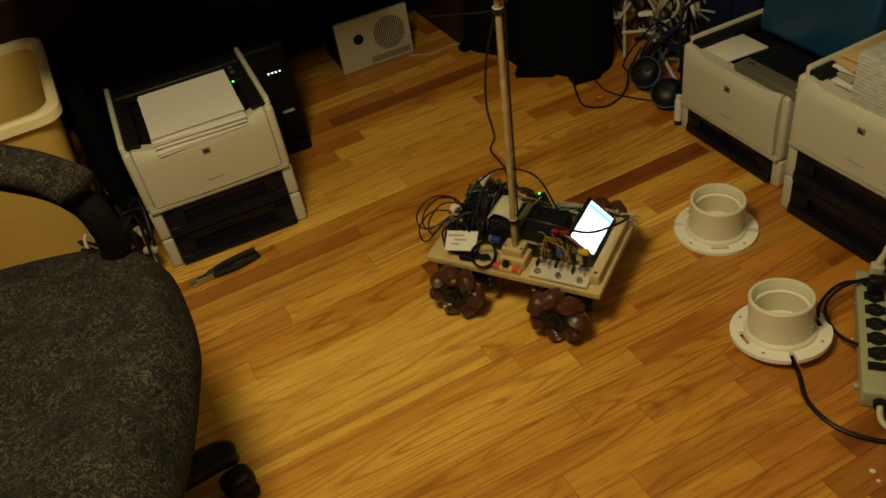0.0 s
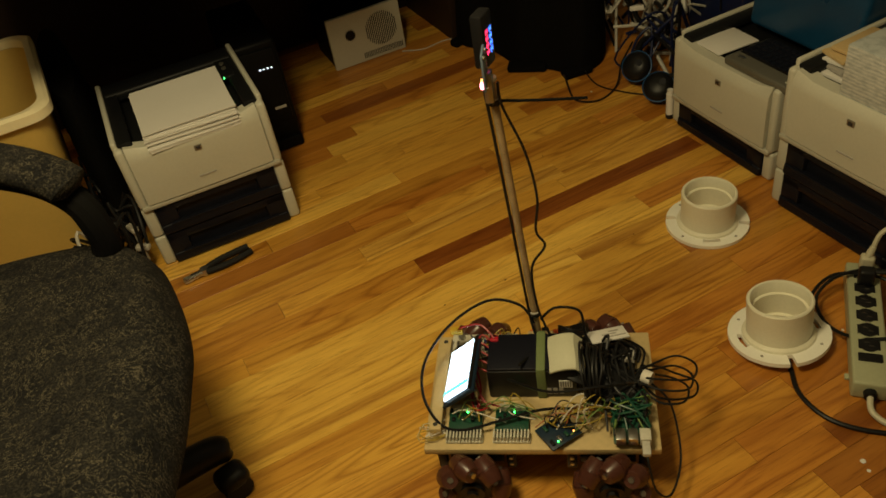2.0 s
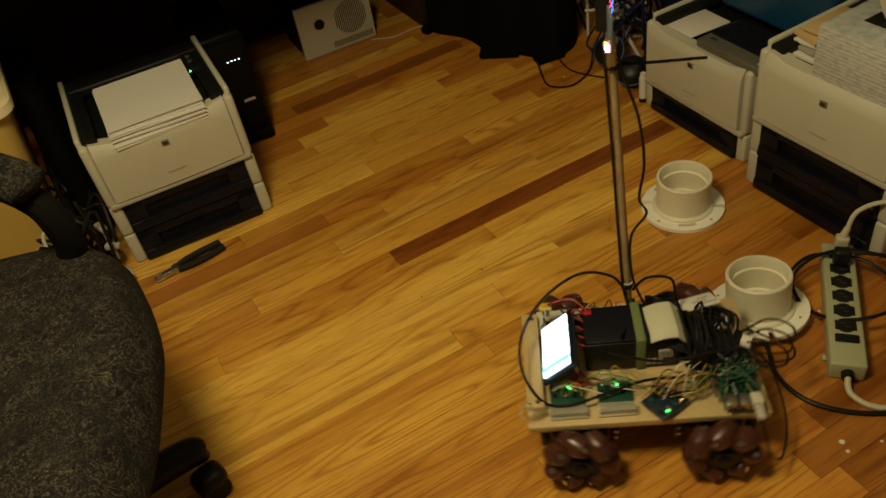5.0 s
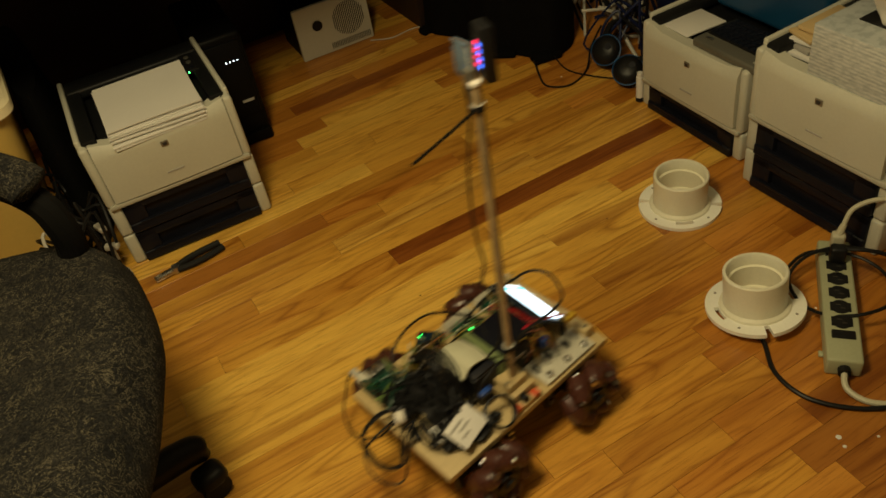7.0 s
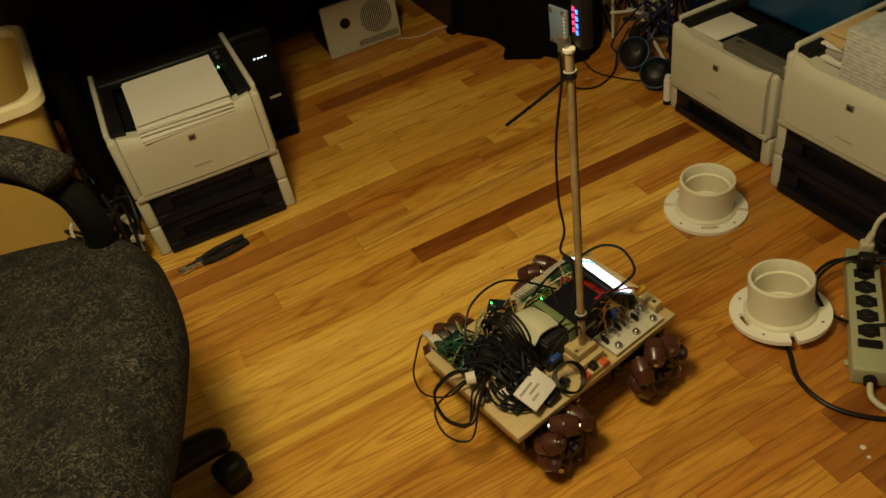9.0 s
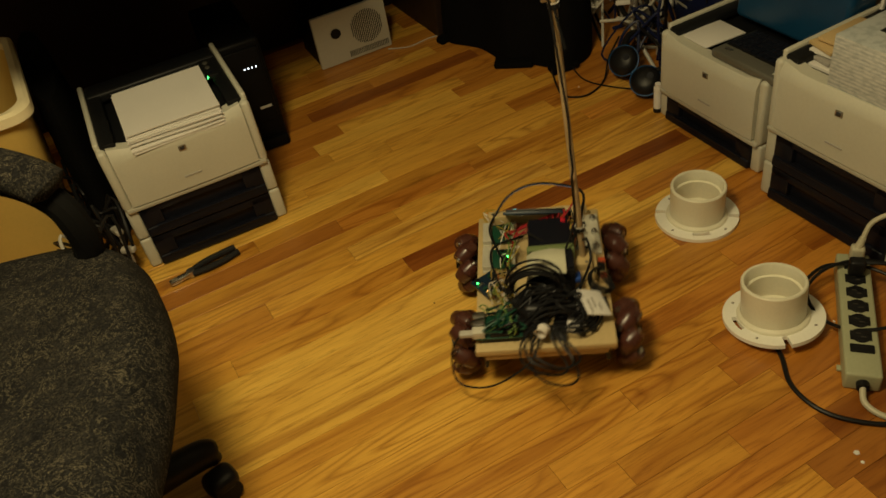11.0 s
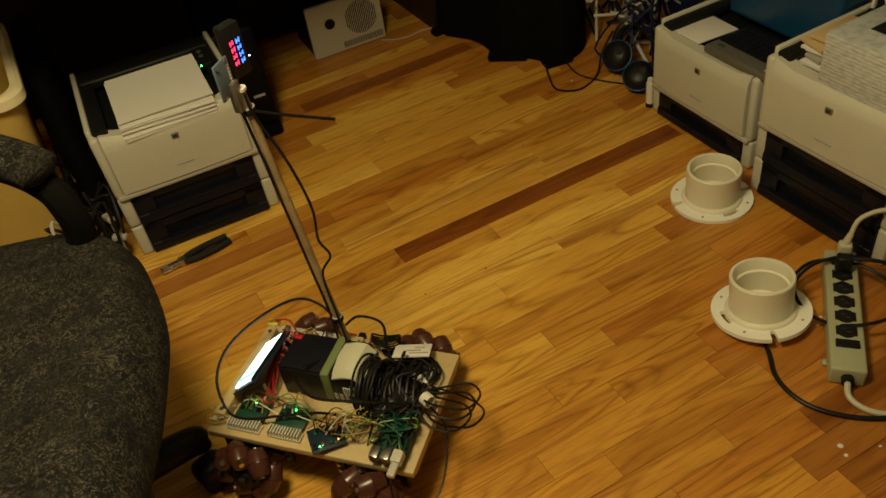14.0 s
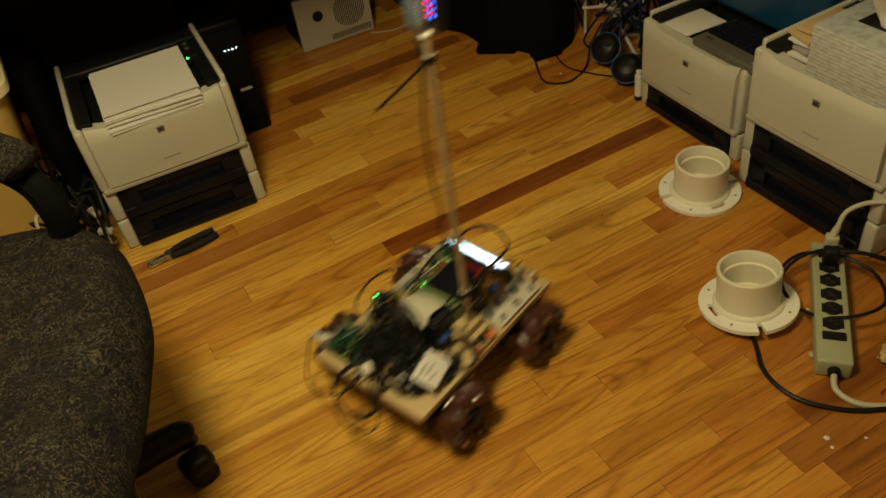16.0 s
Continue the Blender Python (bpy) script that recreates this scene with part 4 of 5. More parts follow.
ROLLER_ME, BOLT_ME = roller_mesh(), bolt_mesh()
WHEELS = []
for sx in (-1, 1):
    for sy in (-1, 1):
        bm = bmesh.new()
        rod(bm, (0, -0.020, 0), (0, 0.020, 0), 0.020, None, 18)
        rod(bm, (0, 0.018 * sy, 0), (0, 0.026 * sy, 0), 0.010, None, 6)
        rod(bm, (0, -0.014, 0), (0, -0.010, 0), 0.034, None, 24)
        rod(bm, (0, 0.010, 0), (0, 0.014, 0), 0.034, None, 24)
        wheel = part("wheel", bm, BLACK, ROBOT, "wheel of slanted brown rubber rollers", pose(sx * 0.112, sy * 0.153, WHEEL_R))
        for k in range(7):
            a = 2 * math.pi * k / 7
            m = Matrix.Rotation(a, 4, "Y") @ Matrix.Translation((WHEEL_R - 0.0200, 0, 0)) @ Matrix.Rotation(radians(45 * sx * sy), 4, "X") @ Matrix.Rotation(radians(90), 4, "X")
            for nm, me in (("roller", ROLLER_ME), ("bolt", BOLT_ME)):
                o = new(nm, me)
                o.parent, o.matrix_basis = wheel, m
        WHEELS.append((wheel, sx, sy))

# screen on its tilted board
tilt = Matrix.Translation((0.132, 0.002, DZ + 0.055)) @ Matrix.Rotation(radians(40), 4, "Y") @ Matrix.Rotation(radians(3), 4, "X")
scr = part("screen_board", boxed((0, 0, -0.004), (0.072, 0.130, 0.006), 0.001), PCB_B, ROBOT, "blue-black screen board", tilt)
part("screen", boxed((0.002, 0.0, 0.0015), (0.058, 0.111, 0.004), 0.0008), LCD, scr, "glowing white screen")
part("screen_bar", boxed((0.002, 0.042, 0.0041), (0.058, 0.007, 0.001)), LCD_C, scr)
part("screen_bezel", boxed((-0.031, 0, 0.0012), (0.006, 0.118, 0.005), 0.001), BLACK, scr)
end = part("end_plate", boxed((0.172, 0.0, DZ + 0.012), (0.020, 0.205, 0.022), 0.001), PLY, ROBOT, "pale end plate with bolt holes")
for sy in (-1, 1):
    part("bolt_hole", rodded((0.172, sy * 0.092, DZ + 0.0225), (0.172, sy * 0.092, DZ + 0.0236), 0.0042, seg=10), SEAM, end)
    part("screen_post", rodded((0.105, sy * 0.045, DZ), (0.105, sy * 0.045, DZ + 0.052), 0.003), SILVER, ROBOT)
part("yellow_plug", boxed((0.146, -0.082, DZ + 0.062), (0.022, 0.012, 0.010), 0.002), YELLOW, ROBOT)

# battery with strap and label
bat = part("battery", boxed((0.012, -0.022, DZ + 0.034), (0.150, 0.084, 0.066), 0.004), BLACK, ROBOT, "black sealed battery")
part("battery_lid", boxed((0.012, -0.022, DZ + 0.069), (0.146, 0.080, 0.006), 0.002), CHARCOAL, bat)
part("strap", boxed((-0.004, -0.022, DZ + 0.037), (0.016, 0.090, 0.074), 0.003), STRAP, ROBOT, "olive webbing strap")
part("red_terminal", boxed((0.076, -0.050, DZ + 0.070), (0.014, 0.010, 0.010), 0.002), REDPART, bat)
for k in range(4):
    part("battery_mark", boxed((-0.036 + 0.010 * k, 0.0205, DZ + 0.018), (0.007, 0.001, 0.014)), PRINT, bat)
part("battery_label", boxed((-0.044, 0.0208, DZ + 0.036), (0.022, 0.001, 0.018)), PAPER, bat, "small white label")
for k in range(5):
    part("battery_mark", boxed((-0.052 + 0.004 * k, 0.0216, DZ + 0.036), (0.0016, 0.001, 0.013)), SEAM, bat)
for k in range(2):
    part("battery_mark", boxed((0.03 + 0.03 * k, -0.0645, DZ + 0.042 - 0.012 * k), (0.042 - 0.015 * k, 0.001, 0.006)), PRINT, bat)
bm = bmesh.new()
n = 9
rows = []
for i in range(n):
    u = i / (n - 1)
    x = -0.016 - 0.058 * u
    z = DZ + 0.0735 + 0.010 * math.sin(u * 2.6) - 0.030 * max(0, u - 0.75) * 4 * 0.4
    rows.append([bm.verts.new((x + dx, y, z + dz)) for y, dz, dx in ((-0.048, 0, 0), (-0.02, 0.004, 0), (0.012, 0.001, -0.003), (0.024, -0.008, -0.003))])
for a, b in zip(rows, rows[1:]):
    for j in range(3):
        bm.faces.new((a[j], a[j + 1], b[j + 1], b[j]))
ext = bmesh.ops.extrude_face_region(bm, geom=list(bm.faces))
bmesh.ops.translate(bm, vec=(0, 0, 0.003), verts=[g for g in ext["geom"] if isinstance(g, bmesh.types.BMVert)])
part("ribbon_cable", bm, RIBBON, ROBOT, "wide cream ribbon folded over the battery")

# motor drivers with pin rows, along the driver side
for k, x in enumerate((0.124, 0.046)):
    pcb = part("motor_driver", boxed((x, 0.072, DZ + 0.008), (0.056, 0.046, 0.004), 0.0006), PCB_G, ROBOT, "green motor driver board")
    for j in range(6):
        part("chip", boxed((x - 0.02 + 0.008 * j, 0.066 + 0.008 * (j % 2), DZ + 0.0125), (0.006, 0.007, 0.005), 0.0006), BLACK if j % 3 else SILVER, pcb)
    part("terminal", boxed((x, 0.053, DZ + 0.015), (0.044, 0.008, 0.010), 0.001), PINS, pcb)
    part("status_light", boxed((x - 0.004, 0.064, DZ + 0.018), (0.003, 0.003, 0.003), 0.001), LED_G, pcb, "green light")
    hs = part("heat_sink", boxed((x, 0.106, DZ + 0.003), (0.062, 0.018, 0.005), 0.001), PINS, ROBOT)
    for j in range(11):
        part("fin", boxed((x - 0.028 + 0.0056 * j, 0.106, DZ + 0.011), (0.0026, 0.017, 0.012), 0.0004, None, 1), PINS, hs)
ard = part("controller_board", boxed((0, 0, 0), (0.058, 0.050, 0.004), 0.0006), PCB_B, ROBOT, "dark blue controller board", pose(-0.030, 0.100, DZ + 0.012, 0, 0, 38))
for j in range(7):
    part("chip", boxed((-0.02 + 0.007 * j, (-1) ** j * 0.014, 0.004), (0.0055, 0.010, 0.005), 0.0006), (BLACK, SILVER, PCB_G)[j % 3], ard)
part("status_light", boxed((0.014, 0.018, 0.006), (0.003, 0.003, 0.003), 0.001), LED_G, ard, "green light")
part("status_light", boxed((-0.018, 0.018, 0.006), (0.003, 0.003, 0.004), 0.001), LED_O, ard, "amber light")

# single-board computer with silver ports
rpi = part("computer_board", boxed((-0.146, 0.082, DZ + 0.014), (0.058, 0.085, 0.004), 0.001), PCB_G, ROBOT, "green single-board computer")
for j, (x, w) in enumerate(((-0.128, 0.015), (-0.147, 0.015), (-0.166, 0.017))):
    part("port", boxed((x, 0.118, DZ + 0.023), (w, 0.022, 0.016), 0.001), SILVER if j < 2 else PINS, rpi, "silver port")
part("processor", boxed((-0.150, 0.078, DZ + 0.0185), (0.015, 0.015, 0.005), 0.0006), BLACK, rpi)
part("heat_pad", boxed((-0.132, 0.055, DZ + 0.020), (0.012, 0.012, 0.008), 0.0006), SILVER, rpi)
part("pin_header", boxed((-0.171, 0.072, DZ + 0.020), (0.005, 0.050, 0.008), 0.0006), BLACK, rpi)
part("board_stand", boxed((-0.146, 0.080, DZ + 0.006), (0.050, 0.070, 0.011), 0.001), BLACK, ROBOT)
part("usb_lead", tubed([(-0.166, 0.128, DZ + 0.023), (-0.168, 0.160, DZ + 0.010), (-0.180, 0.175, DZ - 0.040), (-0.205, 0.160, DZ - 0.07), (-0.225, 0.10, DZ - 0.055), (-0.215, 0.03, DZ - 0.01), (-0.185, 0.01, DZ + 0.02)], 0.0019, 7), WIRE_K, ROBOT, "black lead hanging off the deck")
part("usb_plug", boxed((-0.166, 0.140, DZ + 0.022), (0.013, 0.026, 0.009), 0.002), CORD_G, ROBOT)

# power board with capacitors, mast side near the screen
pb = part("power_board", boxed((0.103, -0.094, DZ + 0.006), (0.120, 0.056, 0.006), 0.0008), PINS, ROBOT, "cream wiring board")
for j in range(9):
    x = 0.050 + 0.0125 * j
    part("spring_clip", boxed((x, -0.088 + 0.006 * (j % 2), DZ + 0.015), (0.0045, 0.016, 0.012), 0.001), SILVER if j % 3 else BLACK, pb)
for x, y in ((0.058, -0.112), (0.102, -0.112), (0.146, -0.112), (0.058, -0.078), (0.150, -0.080)):
    bm = bmesh.new()
    rod(bm, (x, y, DZ + 0.008), (x, y, DZ + 0.016), 0.0065, None, 8)
    rod(bm, (x, y, DZ + 0.014), (x, y, DZ + 0.021), 0.003, None, 8)
    part("terminal_nut", bm, SILVER, pb)
for x, y, h in ((0.075, -0.066, 0.028), (0.118, -0.066, 0.026), (0.142, -0.066, 0.030)):
    part("regulator", boxed((x, y, DZ + 0.009 + h / 2), (0.010, 0.006, h), 0.001), BLACK, pb)
part("blue_plug", boxed((0.092, -0.070, DZ + 0.036), (0.014, 0.012, 0.020), 0.002), WIRE_B, ROBOT)

# mast foot, red switches
ft = part("mast_foot", boxed((0.0, -0.083, DZ + 0.012), (0.056, 0.050, 0.024), 0.002), PLY, ROBOT, "pale wooden mast foot")
part("foot_top", boxed((-0.002, -0.080, DZ + 0.032), (0.044, 0.036, 0.018), 0.002), PLY, ft)
for x in (-0.018, 0.016):
    part("foot_screw", rodded((x, -0.088, DZ + 0.041), (x, -0.088, DZ + 0.0425), 0.003), BADGE, ft)
sw = part("switch_block", boxed((-0.006, -0.117, DZ + 0.006), (0.060, 0.014, 0.012), 0.001), PLY, ROBOT)
for x in (-0.028, 0.014):
    part("red_end", boxed((x, -0.118, DZ + 0.011), (0.014, 0.014, 0.010), 0.002), ORANGE, sw, "orange connector end")
part("switch_knob", boxed((-0.008, -0.116, DZ + 0.018), (0.013, 0.013, 0.014), 0.002), BLACK, sw)

for k in range(7):                                           # leads fanned over the hub
    x = -0.074 - 0.012 * k
    part("hub_lead", tubed([(x, -0.060, DZ + 0.016), (x - 0.002, -0.045, DZ + 0.052 - 0.002 * k), (x - 0.006, -0.012, DZ + 0.058 - 0.002 * k), (x - 0.012, 0.018, DZ + 0.036)], 0.0027, 6, 5), WIRE_K, ROBOT)
# white hub card and coiled lead on the mast side
hubc = part("usb_hub", boxed((0, 0, 0.006), (0.070, 0.036, 0.012), 0.002), PAPER, ROBOT, "white connector hub", pose(-0.128, -0.062, DZ + 0.004, 0, 0, -8))
for k in range(3):
    part("hub_mark", boxed((-0.018 + 0.018 * k, -0.012, 0.0124), (0.013, 0.008, 0.001)), PRINT, hubc)
for k in range(6):
    part("hub_plug", boxed((-0.032 + 0.0128 * k, 0.030, 0.008), (0.009, 0.024, 0.010), 0.001), BLACK, hubc)
card = part("card", boxed((0, 0, 0), (0.066, 0.046, 0.003), 0.0005), PAPER, ROBOT, "white card tucked under leads", pose(-0.118, -0.092, DZ + 0.032, 22, 0, 14))
for k in range(3):
    part("card_mark", boxed((-0.012 + 0.010 * (k % 2), 0.012 - 0.010 * k, 0.0019), (0.034 - 0.008 * k, 0.004, 0.0008)), PRINT, card)
bm = bmesh.new()
for k in range(4):
    tube(bm, [(0.026 * math.cos(a + 0.4 * k), 0.026 * math.sin(a + 0.4 * k), 0.004 * k + 0.012 + 0.004 * math.sin(2 * a + k)) for a in (2 * math.pi * j / 10 for j in range(10))], 0.0017, 6, 4, True)
part("coiled_lead", bm, WIRE_K, ROBOT, "coiled black lead", pose(-0.058, -0.100, DZ + 0.012, 38, 0, 0))
part("blue_connector", boxed((-0.050, -0.068, DZ + 0.034), (0.022, 0.012, 0.010), 0.002), WIRE_B, ROBOT)

# mast with its head
POLE0, POLE1 = Vector((0.0, -0.083, DZ + 0.02)), Vector((0.030, -0.056, 0.692))
mast = part("mast", rodded(POLE0, POLE1, 0.0060, 0.0058, 14), DOWEL, ROBOT, "bare wooden dowel mast")
part("mast_cap", rodded(POLE1, POLE1 + Vector((0, 0, 0.004)), 0.0085, seg=14), TISSUE, mast)


def along(t, off=(0, 0, 0)):
    return tuple(POLE0.lerp(POLE1, t) + Vector(off))


for t in (0.16, 0.945):
    bm = bmesh.new()
    lathe(bm, [(0.0072, -0.004), (0.0095, -0.004), (0.0095, 0.004), (0.0072, 0.004)], 16)
    part("cable_tie", bm, CORD_G, mast, "pale cable tie", Matrix.Translation(along(t)))
    part("tie_tape", rodded(along(t - 0.012), along(t + 0.004), 0.0098, seg=14), BLACK, mast)
part("tie_tail", tubed([along(0.94), along(0.94, (-0.05, -0.004, -0.006)), along(0.94, (-0.125, -0.010, -0.012))], 0.0022, 6), WIRE_D, mast, "long black tie tail")
part("mast_lead", tubed([along(1.0, (0.01, 0.012, 0.01)), along(0.95, (0.010, 0.004, 0)), along(0.7, (0.009, 0.003, 0)), along(0.4, (0.009, 0.003, 0)), along(0.15, (0.008, 0.006, 0)), (0.004, -0.045, DZ + 0.06), (0.03, 0.02, DZ + 0.085)], 0.0024, 6), WIRE_K, mast, "black lead down the mast")
part("mast_lead", tubed([along(1.0, (-0.01, 0.008, 0)), along(0.93, (-0.010, 0.006, 0)), along(0.78, (-0.030, 0.002, 0)), along(0.62, (-0.036, -0.002, 0)), along(0.5, (-0.026, 0.0, 0)), along(0.44, (-0.036, 0.0, 0)), along(0.36, (-0.010, 0.004, 0)), along(0.2, (-0.008, 0.008, 0)), (-0.02, -0.05, DZ + 0.08)], 0.0022, 6), WIRE_K, mast, "black lead looping off the mast")
hd = POLE1
part("head_bracket", boxed((hd.x + 0.002, hd.y + 0.010, hd.z - 0.004), (0.012, 0.016, 0.045), 0.002), BADGE, mast)
meter = part("meter", boxed((0, 0, 0), (0.018, 0.032, 0.076), 0.004), BLACK, mast, "black meter with red and blue digits", pose(hd.x + 0.006, hd.y - 0.020, hd.z + 0.050, 0, 0, -21))
for k in range(4):
    for j, mt in ((0, LED_R), (1, LED_B)):
        y, z = 0.0075 - 0.0105 * j, -0.016 + 0.0095 * k
        for s in range(2):
            part("digit", boxed((-0.0092, y - 0.0045 * s, z + 0.0012 * s), (0.001, 0.0012, 0.006)), mt, meter)
        part("digit", boxed((-0.0092, y - 0.002, z + 0.0005), (0.001, 0.0045, 0.0012)), mt, meter)
sens = part("sensor_board", boxed((hd.x + 0.004, hd.y + 0.020, hd.z + 0.028), (0.003, 0.034, 0.052), 0.0006), PCB_GREY, mast, "grey-blue sensor board with pale pins")
for k in range(9):
    part("pin", boxed((hd.x + 0.0018, hd.y + 0.008, hd.z + 0.008 + 0.005 * k), (0.002, 0.0028, 0.0026)), PINS, sens)
for y, z in ((0.010, 0.006), (0.033, 0.006), (0.033, 0.050), (0.010, 0.050)):
    part("mount_hole", rodded((hd.x + 0.002, hd.y + y, hd.z + z), (hd.x + 0.0005, hd.y + y, hd.z + z), 0.0028, seg=10), SILVER, sens)
for k in range(2):
    part("lamp_bead", boxed((hd.x + 0.008, hd.y + 0.016 + 0.010 * k, hd.z + 0.006), (0.006, 0.006, 0.008), 0.001), LED_P if k else LED_O, sens, "small bright indicator")

# leads: heavy black bundle, loops off the end, thin coloured wires
rnd = random.Random(21)
for k in range(20):
    pts = [(-0.098 - 0.004 * (k % 6), -0.045 + 0.002 * k, DZ + 0.020), (-0.105 + rnd.uniform(-0.01, 0.01), -0.015 + rnd.uniform(-0.01, 0.01), DZ + 0.050 + rnd.uniform(-0.012, 0.014)),
           (-0.10 + rnd.uniform(-0.025, 0.02), 0.022 + rnd.uniform(-0.012, 0.012), DZ + 0.045 + rnd.uniform(-0.015, 0.012)), (-0.13 + rnd.uniform(-0.03, 0.04), 0.045 + rnd.uniform(-0.02, 0.02), DZ + 0.022 + rnd.uniform(0, 0.02)),
           (-0.165 + rnd.uniform(-0.015, 0.02), 0.02 + rnd.uniform(-0.03, 0.03), DZ + 0.025 + rnd.uniform(0, 0.02))]
    part("black_lead", tubed(pts, 0.0026, 6, 5), WIRE_K, ROBOT)
for k in range(12):
    pts = [(-0.10 - 0.006 * k + rnd.uniform(-0.01, 0.01), -0.080 + rnd.uniform(-0.01, 0.02), DZ + 0.018), (-0.11 + rnd.uniform(-0.04, 0.03), -0.05 + rnd.uniform(-0.02, 0.02), DZ + 0.040 + rnd.uniform(-0.01, 0.02)),
           (-0.13 + rnd.uniform(-0.04, 0.04), -0.01 + rnd.uniform(-0.02, 0.02), DZ + 0.036 + rnd.uniform(-0.01, 0.02)), (-0.16 + rnd.uniform(-0.02, 0.03), 0.03 + rnd.uniform(-0.02, 0.03), DZ + 0.020 + rnd.uniform(0, 0.02))]
    part("black_lead", tubed(pts, 0.0025, 6, 5), WIRE_K, ROBOT)
for k in range(7):
    a = 0.25 * k
    pts = [(-0.055 + 0.004 * k, -0.045, DZ + 0.070), (-0.066 + 0.003 * k, -0.01, DZ + 0.072 - 0.003 * k), (-0.072 + 0.004 * k, 0.02, DZ + 0.050), (-0.09 - 0.004 * k, 0.035, DZ + 0.03), (-0.12, 0.03 + 0.004 * k, DZ + 0.026)]
    part("black_lead", tubed(pts, 0.0022, 6, 5), WIRE_K, ROBOT)
for k, (r, dz, dy) in enumerate(((0.052, 0.012, 0.0), (0.046, 0.0, 0.012), (0.040, -0.020, 0.022), (0.055, -0.03, 0.004))):
    pts = [(-0.165, 0.0 + dy, DZ + 0.028), (-0.195, 0.022 + dy, DZ + 0.034 + dz), (-0.195 - r, 0.015 + dy, DZ + 0.026 + dz), (-0.200 - r * 1.15, -0.030 + dy, DZ + 0.010 + dz), (-0.200 - r * 0.6, -0.058 + dy, DZ + dz), (-0.19, -0.035 + dy, DZ + 0.018), (-0.160, -0.015, DZ + 0.025)]
    part("loop_lead", tubed(pts, 0.0020, 6, 6), WIRE_K, ROBOT, "black lead looping off the deck")
for k in range(9):                                           # coil of leads standing at the battery's end
    cx, r, lean = -0.086 + rnd.uniform(-0.012, 0.010), 0.046 + rnd.uniform(-0.008, 0.007), rnd.uniform(-0.25, 0.25)
    ring = []
    for j in range(12):
        a = 2 * math.pi * j / 12
        ring.append((cx + lean * r * math.sin(a) + rnd.uniform(-0.003, 0.003), 0.012 + r * math.cos(a) * 1.05, max(DZ + 0.006, DZ + 0.050 + r * math.sin(a))))
    part("coiled_lead", tubed(ring, 0.0022, 6, 4, True), WIRE_K, ROBOT)
for k in range(16):                                          # green and black leads heaped over the computer board
    pts = [(-0.146 + rnd.uniform(-0.035, 0.04), 0.075 + rnd.uniform(-0.04, 0.04), DZ + 0.020 + 0.03 * (j in (1, 2)) * rnd.uniform(0.3, 1)) for j in range(4)]
    part("board_lead", tubed(pts, 0.0014 + 0.0006 * (k % 2), 6, 6), (PCB_G, WIRE_K, WIRE_G, PCB_G)[k % 4], ROBOT)
for c, s in (((-0.112, 0.015, DZ + 0.024), (0.055, 0.050, 0.040)), ((-0.150, 0.022, DZ + 0.018), (0.040, 0.045, 0.032))):
    bm = bmesh.new()
    bx(bm, c, s, 0.014, None, 3)
    for v in bm.verts:
        v.co += v.normal * 0.004 * noise.noise(v.co * 60)
    part("cable_knot", bm, CABLE, ROBOT, "knot of black leads")
bm = bmesh.new()
lathe(bm, [(0.009, -0.008), (0.0115, -0.008), (0.0115, 0.008), (0.009, 0.008)], 16)
part("velcro_tie", bm, TISSUE, ROBOT, "pale tie round the leads", pose(-0.178, 0.004, DZ + 0.030, 90, 0, 60))
for k in range(6):
    pts = [(-0.172 + 0.006 * k, -0.030 - 0.006 * k, DZ + 0.022), (-0.178 + 0.008 * k, -0.065, DZ + 0.020 + 0.004 * (k % 3)), (-0.150 + 0.006 * k, -0.098 + 0.004 * k, DZ + 0.010), (-0.105 + 0.010 * k, -0.108 + 0.006 * (k % 2), DZ + 0.008), (-0.060, -0.092, DZ + 0.010)]
    part("black_lead", tubed(pts, 0.0022, 6, 5), WIRE_K, ROBOT)
for x, y, rz in ((-0.160, -0.060, 40), (-0.150, -0.085, 10), (-0.172, -0.025, 70), (-0.100, -0.112, 5)):
    part("plug_end", boxed((0, 0, 0.008), (0.030, 0.013, 0.012), 0.003), BLACK, ROBOT, "", pose(x, y, DZ, 0, 0, rz))
part("arc_lead", tubed([(0.006, -0.075, DZ + 0.085), (0.03, -0.085, DZ + 0.120), (0.085, -0.092, DZ + 0.125), (0.150, -0.065, DZ + 0.098), (0.190, 0.000, DZ + 0.080), (0.192, 0.055, DZ + 0.055), (0.165, 0.090, DZ + 0.022), (0.125, 0.100, DZ + 0.018), (0.06, 0.085, DZ + 0.024), (-0.01, 0.062, DZ + 0.022), (-0.09, 0.062, DZ + 0.02)], 0.0026, 7, 8), WIRE_K, ROBOT, "black lead arching over the screen")
part("arc_lead", tubed([(-0.004, -0.083, DZ + 0.085), (-0.03, -0.090, DZ + 0.105), (-0.070, -0.092, DZ + 0.095), (-0.078, -0.080, DZ + 0.060), (-0.085, -0.066, DZ + 0.035)], 0.0024, 7, 7), WIRE_K, ROBOT, "black lead arching over the hub")
part("arc_lead", tubed([(0.05, 0.03, DZ + 0.06), (-0.02, 0.085, DZ + 0.095), (-0.10, 0.080, DZ + 0.10), (-0.145, 0.05, DZ + 0.07), (-0.16, 0.02, DZ + 0.035)], 0.0022, 7, 7), WIRE_K, ROBOT)
